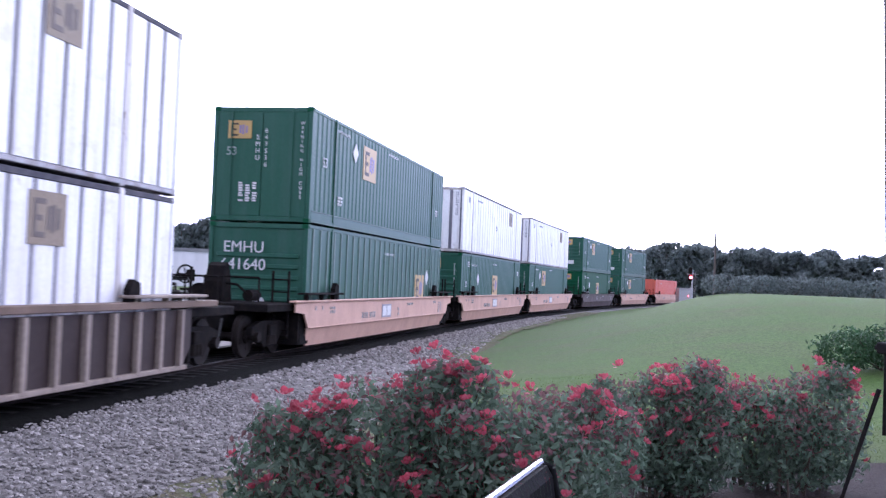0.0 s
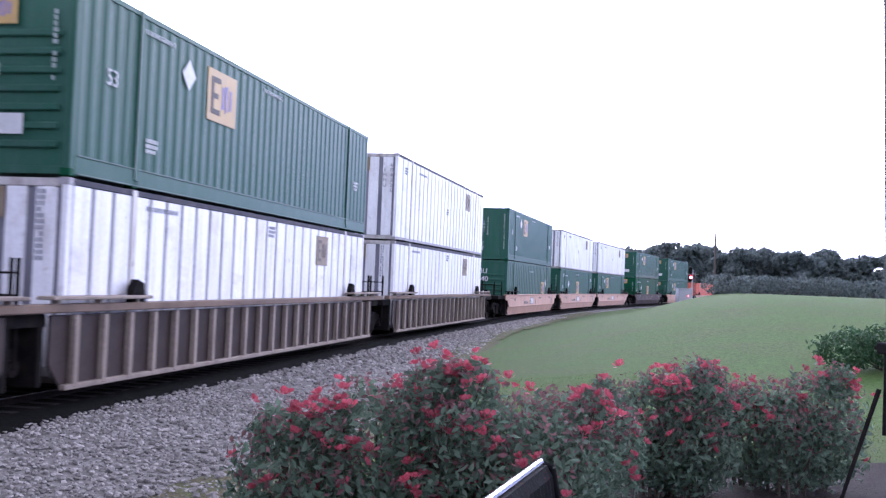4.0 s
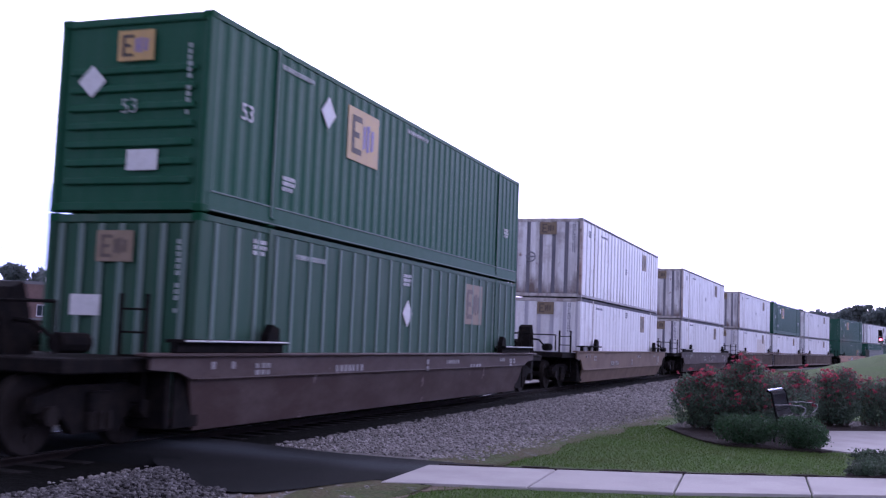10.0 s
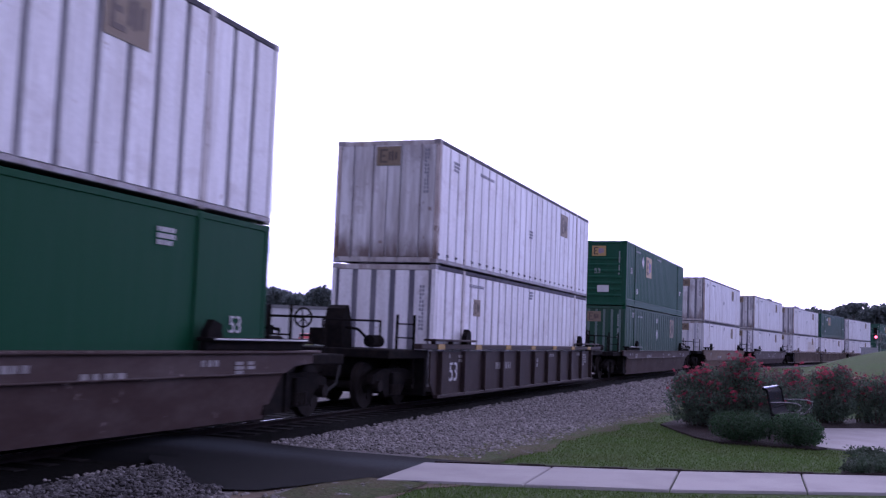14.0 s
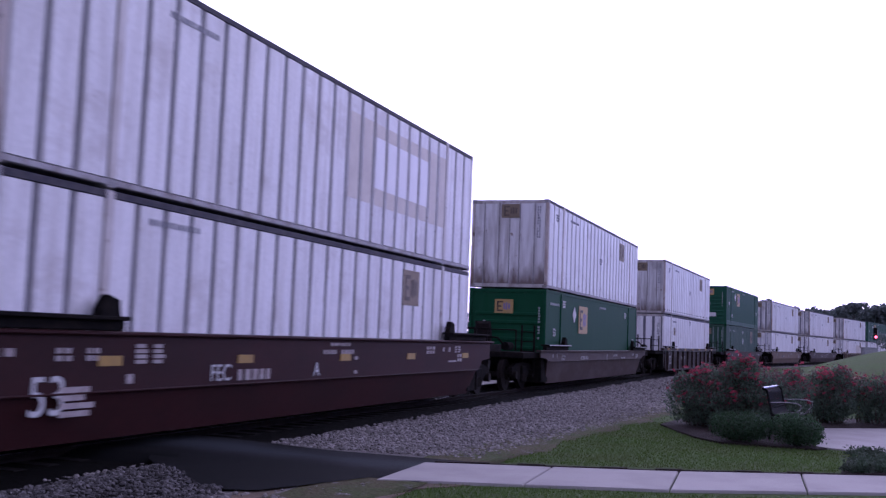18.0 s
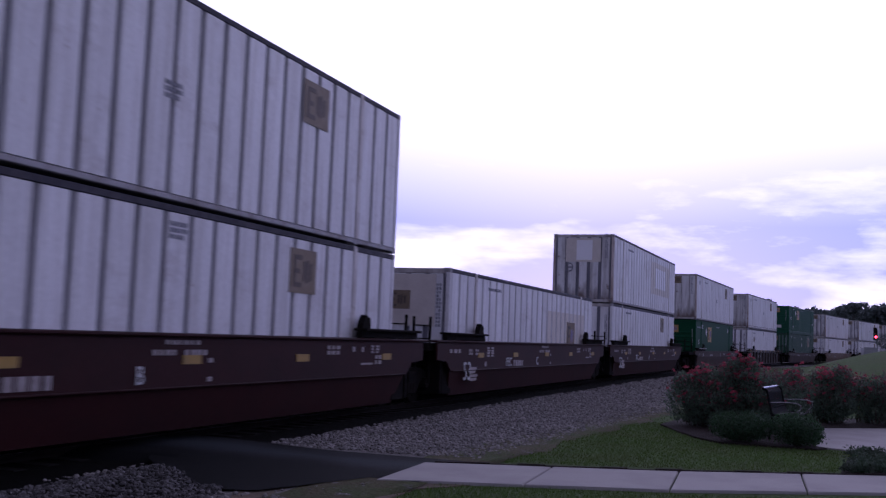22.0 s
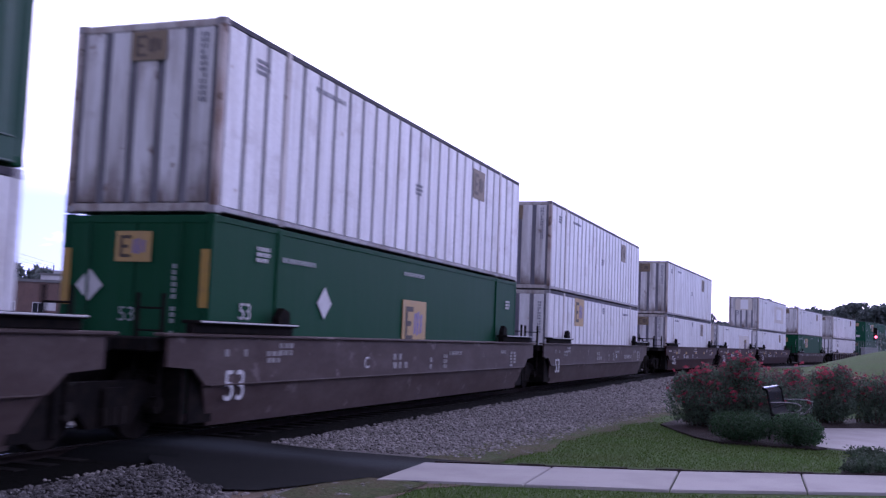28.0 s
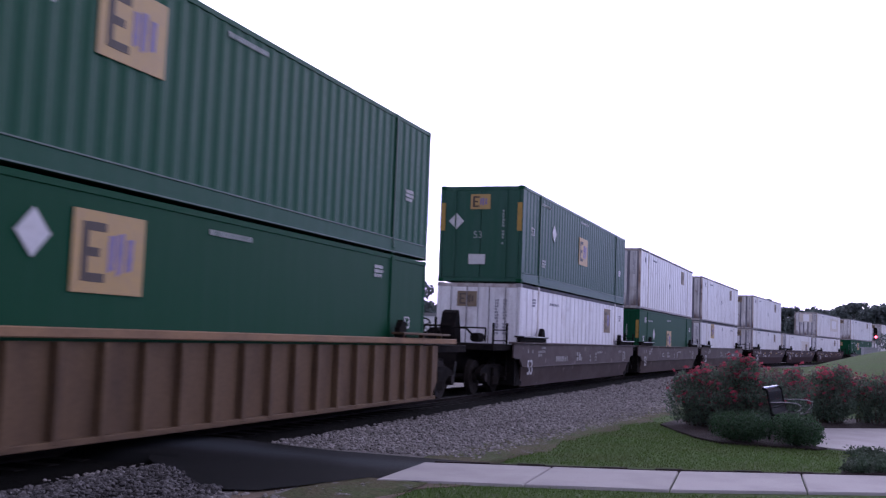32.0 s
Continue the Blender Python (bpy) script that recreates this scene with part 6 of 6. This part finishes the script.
        if kind == "own":
            bm = B()
            xh = e * (xe - 0.45)
            pipe(bm, [(xh, -1.1, Z1), (xh, -1.1, 1.88), (xh, 0.2, 1.88), (xh, 0.2, Z1)], 0.022, 6)
            part("handrail", bm, M["iron"], t)
            bm = B()
            box(bm, min(e * xe, e * (xe + 0.85)), max(e * xe, e * (xe + 0.85)), -0.11, 0.11, 0.78, 1.02, 0.03)
            box(bm, min(e * (xe + 0.55), e * (xe + 0.92)), max(e * (xe + 0.55), e * (xe + 0.92)), -0.19, 0.16, 0.74, 1.06, 0.05)
            part("coupler", bm, M["iron"], t)
            bm = B()
            pipe(bm, [(e * xe, -0.45, 0.95), (e * (xe + 0.25), -0.5, 0.6), (e * (xe + 0.6), -0.45, 0.45), (e * (xe + 0.9), -0.3, 0.6)], 0.03, 7)
            part("air_hose", bm, M["rubber"], t)
            bm = B()
            prism(bm, [(e * (xe - 1.25), Z1 - 0.04), (e * (xe - 0.75), Z1 - 0.04), (e * (xe - 0.70), Z1 + 0.42), (e * (xe - 0.82), Z1 + 0.78), (e * (xe - 1.02), Z1 + 0.86), (e * (xe - 1.16), Z1 + 0.50)], -0.12, 0.3)
            tube(bm, (e * (xe - 2.0), 0.62, Z1 + 0.18), (e * (xe - 1.05), 0.62, Z1 + 0.18), 0.19, 12)
            tube(bm, (e * (xe - 1.7), -0.55, Z1 + 0.12), (e * (xe - 1.15), -0.55, Z1 + 0.12), 0.13, 10)
            pipe(bm, [(e * (xe - 1.05), 0.5, Z1 + 0.1), (e * (xe - 0.9), 0.2, Z1 + 0.42), (e * (xe - 0.9), -0.4, Z1 + 0.36), (e * (xe - 1.2), -0.55, Z1 + 0.12)], 0.03, 6)
            part("brake_gear", bm, M["iron"], t, "black brake gear and air reservoir")
            if e == 1:
                truck(t, e * 9.75)
                continue
            bm = B()
            n = 14
            xw = e * (xe - 0.62)
            ring = [(xw, 0.75 + math.cos(k * math.tau / n) * 0.2, 1.9 + math.sin(k * math.tau / n) * 0.2) for k in range(n + 1)]
            pipe(bm, ring, 0.022, 6)
            for k in range(0, n, 3):
                tube(bm, (xw, 0.75, 1.9), ring[k], 0.014, 5)
            tube(bm, (xw, 0.75, Z1), (xw, 0.75, 1.9), 0.025, 6)
            part("brake_wheel", bm, M["iron"], t)
            truck(t, e * 9.75)
        elif e == -1:
            truck(t, -9.85)
    sy = W2 + (0.032 if style == "smooth" else 0.0)
    if "53" in marks:
        part("size_number", letters("53", 0.62, M["mark"], "well53"), None, t, at=pose(-7.65 if paint is M["grey_well"] else -7.25 if paint is M["red_well"] else -7.1, -(W2 + 0.03 if style == "smooth" else W2 - 0.03), 0.78))
    if lines:
        rows = [(-7.6, 0.7, 0.14, 4, 1, 1.19), (-6.5, 0.5, 0.2, 3, 2, 1.12), (0.6, 0.25, 0.28, 1, 2, 0.95 if fold < 0.9 else 1.1), (2.2, 0.9, 0.12, 6, 1, 1.16), (6.2, 0.5, 0.12, 3, 1, 1.18)]
        rows += [(-3.0, 1.5, 0.24, 9, 1, 0.93)] if paint is not M["grey_well"] and fold < 0.9 else []
        code = {"A": (4.6, 1.7, 0.22, 8, 1, 0.97), "B": (-3.85, 1.9, 0.24, 8, 1, 0.97)}.get(unit)
        rows += [code] if code else []
        rows += [(1.5, 0.3, 0.34, 2, 3, 0.98), (-1.2, 0.9, 0.34, 3, 2, 1.02), (-7.9, 0.16, 0.15, 1, 1, 1.26), (-7.1, 0.16, 0.16, 1, 1, 1.26), (-6.1, 0.5, 0.22, 3, 2, 1.24)] if paint is M["grey_well"] else []
        rows += [(7.2, 0.7, 0.42, 2, 5, 0.98)] if fold < 0.9 else [(7.2, 0.7, 0.2, 2, 3, 1.1), (-3.4, 1.2, 0.16, 7, 1, 1.1), (3.9, 0.9, 0.1, 4, 1, 1.05)]
        for x, w, h, c, r, z in rows:
            marking(t, w, h, c, r, M["mark"] if paint is M["red_well"] else M["mark_worn"], pose(x, -(sy if style == "smooth" else W2 - 0.032), z + (top - 1.34) * 0.6))
        if paint is M["grey_well"] and unit:
            part("unit_letter", letters(unit, 0.30, M["mark"], ("unit_small", unit)), None, t, at=pose({"A": 2.05, "B": -1.17, "C": -2.95}[unit], -sy - 0.004, 0.97 + (top - 1.34) * 0.6))
    if paint is M["red_well"]:
        for x, w, h, c, r, z in ((-8.1, 0.9, 0.12, 3, 1, 1.30), (-7.0, 0.30, 0.17, 2, 2, 1.27), (-6.5, 0.26, 0.17, 2, 2, 1.27), (-5.35, 0.72, 0.26, 2, 4, 1.27), (-5.75, 0.24, 0.16, 1, 1, 0.98),
                                 (-6.6, 0.9, 0.36, 1, 4, 0.74), (-2.72, 1.05, 0.22, 5, 1, 0.98), (0.25, 0.85, 0.08, 6, 1, 1.42), (0.2, 1.3, 0.10, 9, 1, 1.29), (0.95, 0.2, 0.34, 1, 4, 1.05),
                                 (4.9, 0.55, 0.18, 3, 2, 1.32), (5.75, 0.14, 0.13, 1, 1, 1.34), (6.15, 0.14, 0.13, 1, 1, 1.34), (6.75, 0.45, 0.16, 2, 3, 1.33), (6.9, 0.34, 0.2, 2, 2, 1.14),
                                 (6.5, 0.85, 0.05, 1, 1, 1.06)):
            marking(t, w, h, c, r, M["mark_red"], pose(x, -sy, z))
        part("owner_code", letters("FEC", 0.33, M["mark"], "wellcode"), None, t, at=pose(-3.72, -sy - 0.004, 0.98))
        part("unit_letter", letters(unit, 0.33, M["mark"], ("unit", unit)), None, t, at=pose(-0.70, -sy - 0.004, 0.98))
    if "yellow" in marks:
        for x in (-6.2, -3.05, 0.45, 3.7, 7.3) if paint is M["red_well"] else (-8.3, -5.6, -3.0, -0.4, 2.2, 4.8, 7.4):
            part("reflector", once("reflector", lambda bm: box(bm, -0.22, 0.22, -0.006, 0.006, -0.06, 0.06), M["yellow"]), None, t, "yellow reflector strip",
                 at=pose(x, -(sy if style == "smooth" else W2 + 0.094), Z1 - 0.32 if style == "smooth" else 1.38))
    if "plate" in marks:
        o = part("sign_plate", once("sign_plate", lambda bm: box(bm, -0.55, 0.55, -0.006, 0.006, -0.2, 0.2), M["mark_dark"]), None, t, "dark framed sign plate", at=pose(-1.0, -sy - 0.004, 0.98))
        for k in (-0.26, 0.26):
            part("plate_field", once("plate_field", lambda bm: box(bm, -0.23, 0.23, -0.006, 0.004, -0.15, 0.15), M["mark"]), None, o, at=(k, -0.004, 0))
    return t


# key, middle of the unit along the line at 13 s, upper box, lower box, well
HALF_S = LEN / 2
G_FINE = "num:-5.4,2.6 placard:-4.3,2.2 logo:-2.8,2.05 num:0.1,2.65 fiftythree:-7.0,1.6 small:-5.6,0.75 small:6.9,1.3"
G_END = "endlogonew:-0.05,2.42 endplacard:0.68,1.92 endfiftythree:0.0,1.52 endnum:-1.0,1.9 endplate:-0.27,0.74"
G_DOOR = "endlogonew:0.03,2.4 endplacard:0.77,1.82 endfiftythree:0.08,1.4 endnum:-0.72,1.65 endplate:0.09,0.68 stripe"
G_FLAT = "fiftythree:-7.1,1.5 small:-6.6,2.42 num:-5.3,2.4 placard:-4.4,1.75 logo:0.0,1.5 num:0.0,2.55 small:7.2,2.2"
W_MARK = "num:-4.4,2.52 oldlogo:4.2,2.22 small:-6.9,2.4 small:0.0,1.5 endlogo:-0.03,2.5 endnum:-1.0,2.15"
W_MARK2 = "num:-5.0,2.62 oldlogo:4.0,2.25 small:0.3,2.55 endlogo:0.0,2.5 endnum:-0.9,2.2"
TRAIN = []


def stack(key, s_rear, upper, lower, well):
    mid = s_rear + HALF_S
    TRAIN.append((well_car(**well), mid, 0.0))
    if lower:
        TRAIN.append((container(**lower), mid, 0.36))
    if upper:
        TRAIN.append((container(**upper), mid, 0.36 + 2.9))


def c(style, end, label, marks, seam="dark", grime=0.0):
    return dict(style=style, end=end, label=label, marks=marks, seam=seam, grime=grime)


def w(style, paint, label, front="own", back="own", marks="", flange=None, lines=True, top=1.34, fold=0.70, unit=""):
    return dict(style=style, paint=M[paint], label=label, front=front, back=back, marks=marks, flange=flange, lines=lines, top=top, fold=fold, unit=unit)


WHITE = "white ribbed aluminium shipping container with dark seams"
GREEN_U = "dark green corrugated steel container stacked on another container"
GREEN_L = "dark green container sitting low in the well car"
stack("V", 306.5, None, c("orange", "doors", "faded orange-red steel container in a well car", "num:-4,2.4"), w("smooth", "tan", "tan low well car with smooth sides"))
stack("F", 282.861, c("green", "ribs", GREEN_U, G_FINE + " " + G_END), c("green", "ribs", GREEN_L, G_FINE + " " + G_END), w("smooth", "tan", "pinkish tan low well car with smooth sides"))
stack("E", 259.786, c("green", "ribs", GREEN_U, G_FINE + " " + G_END), c("green_deep", "ribs", GREEN_L, G_FLAT + " " + G_END), w("smooth", "grey_well", "grey-brown low well car with smooth sides"))
TAN3 = "pale tan articulated well car unit with smooth sides"
stack("D", 236.004, c("white", "panels", WHITE, W_MARK), c("green", "ribs", GREEN_L, G_FINE + " " + G_END), w("smooth", "tan", TAN3, "own", "shared", "plate"))
stack("C", 216.395, c("white", "panels", WHITE, W_MARK), c("green", "ribs", GREEN_L, G_FLAT + " " + G_END), w("smooth", "tan", TAN3, "shared", "shared", "plate"))
stack("B", 195.879, c("green", "doors", "dark green corrugated container with white markings on its end doors", G_FINE + " endlogonew:0.6,2.3 idcode:0.0,1.85,647536 warn:-1.05,1.55 endblock:0.3,0.75 endfiftythree:0.8,1.75"),
      c("green_ribbed", "ribs", "green container with white lettering and a white diamond on its end", "logo:4.4,1.3 placard:5.6,1.7 num:0,2.4 code:0.35,2.0 endplacard:0.0,0.95"),
      w("smooth", "tan", "pale tan articulated well car unit with a dark sign plate", "shared", "own", "plate"))
RIB3 = "weathered brown articulated well car unit with ribbed sides"
stack("A", 172.216, c("white", "panels", WHITE, W_MARK.replace("endnum:-1.0,2.15", "idcode:-0.98,2.05,684225")), c("white", "panels", WHITE + " low in its well", W_MARK2), w("ribbed", "rib_well", RIB3, "own", "shared", flange=M["tan_worn"], lines=False))
stack("G", 152.317, c("green", "ribs", "green corrugated container with a yellow sign, stacked on a white one", G_FINE + " " + G_END), c("white", "panels", WHITE + " low in its well", W_MARK2),
      w("ribbed", "rib_well", RIB3, "shared", "shared", flange=M["tan_worn"], lines=False))
stack("H", 133.996, c("white", "panels", "white container with a rust-stained end wall", W_MARK, grime=0.8), c("white_soft", "panels", "white container with a faded tan patch", W_MARK2 + " tanpatch:3,1.4", "pale"),
      w("ribbed", "rib_well", RIB3, "shared", "own", flange=M["tan_worn"], lines=False))
stack("K", 110.368, c("white", "panels", "white ribbed container with grimy end seams", W_MARK, grime=0.3), c("white", "panels", WHITE + " low in its well", W_MARK2), w("smooth", "grey_well", "grey-brown well car with smooth sides"))
stack("I", 86.346, c("white", "panels", "white ribbed container with a round mark on its end", W_MARK + " ring:0.61,1.46", grime=0.2), c("white_soft", "panels", "white container with pale seams low in its well", W_MARK2, "pale"),
      w("smooth", "tan_worn", "brownish tan well car with smooth sides"))
stack("J", 61.915, c("green_rich", "ribs", "green corrugated container with a ribbed end and white placards", G_FINE + " " + G_END),
      c("green_ribbed_faded", "pale_ribs", "green container with faded pale ribs low in its well", "num:-4.65,2.52 small:-6.4,2.55 small:-0.25,2.45 placard:-0.2,1.75 dulllogo:4.2,2.12 endlogo:0.1,2.4 endnum:-1.0,2.0 endplate:0.55,1.55"),
      w("smooth", "mauve", "worn brown well car with smooth sides", top=1.27, fold=0.95))
stack("L", 38.062, c("white_soft", "doors", "white container with fine seams and flat end doors", W_MARK, "pale", 0.15), c("white", "panels", "white ribbed container with a square weathered sign", "tinylogo:-5.0,2.0 num:-4.97,2.55 small:0.2,2.58 small:0.0,0.7 endnum:-1.0,1.9"),
      w("ribbed", "dark_well", "dark brown well car with ribbed sides marked 53", marks="53 yellow"))
stack("M", 14.158, c("white", "doors", "white ribbed container with a stained flat end", W_MARK, grime=0.4), c("green_deep", "ribs", "deep green container with a ribbed end low in its well", "fiftythree:-7.0,1.5 num:-6.9,2.45 small:-5.7,2.5 placard:-4.2,2.18 logo:-2.84,2.03 num:0.65,2.6 endlogonew:0.1,2.3 endplacard:0.75,1.6 endnum:-1.1,1.8 fiftythree:7.15,1.3 small:5.3,2.45"),
      w("smooth", "mauve", "worn brown well car with smooth sides", top=1.27, fold=0.95))
FEC3 = "dark red articulated well car unit with white lettering bars"
stack("N", -9.860, c("white", "panels", "white ribbed container with painted-out tan patches", "patch:3.4,1.6 num:-4.4,2.5 endpatch endnum:-1.0,2.4 ring:0.6,1.47", grime=0.6), c("white", "panels", "white ribbed container with dark seams and a brown sign", "oldlogo:4.1,2.25 num:-4.6,2.6 endlogonew:0.6,2.45 endnum:-1.05,1.9"),
      w("smooth", "red_well", FEC3, "own", "shared", "53 yellow", lines=False, top=1.50, fold=0.82, unit="A"))
stack("O", -29.904, None, c("white", "panels", "single white container with faded tan patches", "tanpatch:4.0,1.4 darklogo:4.55,1.42 num:-4.4,2.55 endtan endlogo:0.0,2.1 endnum:-1.05,2.0"), w("smooth", "red_well", FEC3, "shared", "shared", "53 yellow", lines=False, top=1.50, fold=0.82, unit="C"))
stack("P", -49.557, c("white", "panels", "white ribbed container with a grimy stained end", W_MARK + " ring:0.61,1.49", grime=0.5), c("white", "panels", "white ribbed container with weathered brown signs", W_MARK2, grime=0.25), w("smooth", "red_well", FEC3, "shared", "own", "53 yellow", lines=False, top=1.50, fold=0.82, unit="B"))
GREY3 = "grey-brown articulated well car unit with scratched smooth sides"
stack("Q", -73.897, c("white", "panels", "white ribbed container with rust at its lower edge", W_MARK, grime=0.45), c("white", "panels", "white ribbed container with a bright yellow sign", "logo:-3.83,2.29 num:5.04,2.5 small:0.4,2.5 endnum:-1.0,2.0"),
      w("smooth", "grey_well", GREY3, "own", "shared", "53", top=1.50, fold=0.82, unit="A"))
stack("R", -93.921, c("white", "panels", "white ribbed container with a rust-streaked end wall", W_MARK, grime=0.55), c("green_deep", "doors", "deep green container with yellow stripes on its end", G_FLAT + " " + G_DOOR), w("smooth", "grey_well", GREY3, "shared", "shared", "53", top=1.50, fold=0.82, unit="C"))
stack("S", -113.92, c("green", "doors", "green corrugated container with yellow-striped end doors", G_FINE.replace("logo:-2.8,2.05", "logo:-0.1,1.6").replace("-4.3,2.2", "-4.38,1.82") + " " + G_DOOR), c("white_soft", "doors", "white container with pale seams and a yellow-brown sign", "darklogo:4.5,2.12 num:-4.0,2.42 small:-6.6,2.38 small:7.2,2.3 endlogo:0.35,2.4 endnum:-0.6,1.9 endnum:-0.85,1.9", "pale"),
      w("smooth", "grey_well", GREY3, "shared", "own", "53", top=1.50, fold=0.82, unit="B"))
stack("T", -137.973, c("green_rich", "ribs", "green corrugated container with a large yellow sign", G_FINE + " " + G_END), c("green_deep", "ribs", "smooth green container with a yellow sign and white diamond", "placard:-4.34,2.23 logo:-3.0,2.1 num:-0.1,2.62 small:5.4,2.5 fiftythree:7.0,1.5 endlogonew:0,2.3"),
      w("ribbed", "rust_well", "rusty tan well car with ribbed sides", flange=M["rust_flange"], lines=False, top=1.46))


# ---- motion ----
def train_pose(mid, z, t):
    s = mid + run_at(t)
    ax, ay = line_at(s - HALF_S)
    bx, by = line_at(s + HALF_S)
    return pose((ax + bx) / 2, (ay + by) / 2, z, 0, 0, math.degrees(math.atan2(by - ay, bx - ax)))


def motions():
    times = sorted(set([round(0.5 * k, 2) for k in range(65)] + [round(5.0 + 0.2 * k, 2) for k in range(20)]))
    for ob, mid, z in TRAIN:
        walk(ob, [(t, train_pose(mid, z, t)) for t in times])
    # wheels roll without slipping
    turns = [(k / 15, math.degrees(float(np.interp(k / 15, _tt, _run)) / WHEEL_R)) for k in range(481)]
    for wheel_pair, x in axles:
        walk(wheel_pair, [(t, pose(x, 0, WHEEL_R, 0, a, 0)) for t, a in turns])


motions()
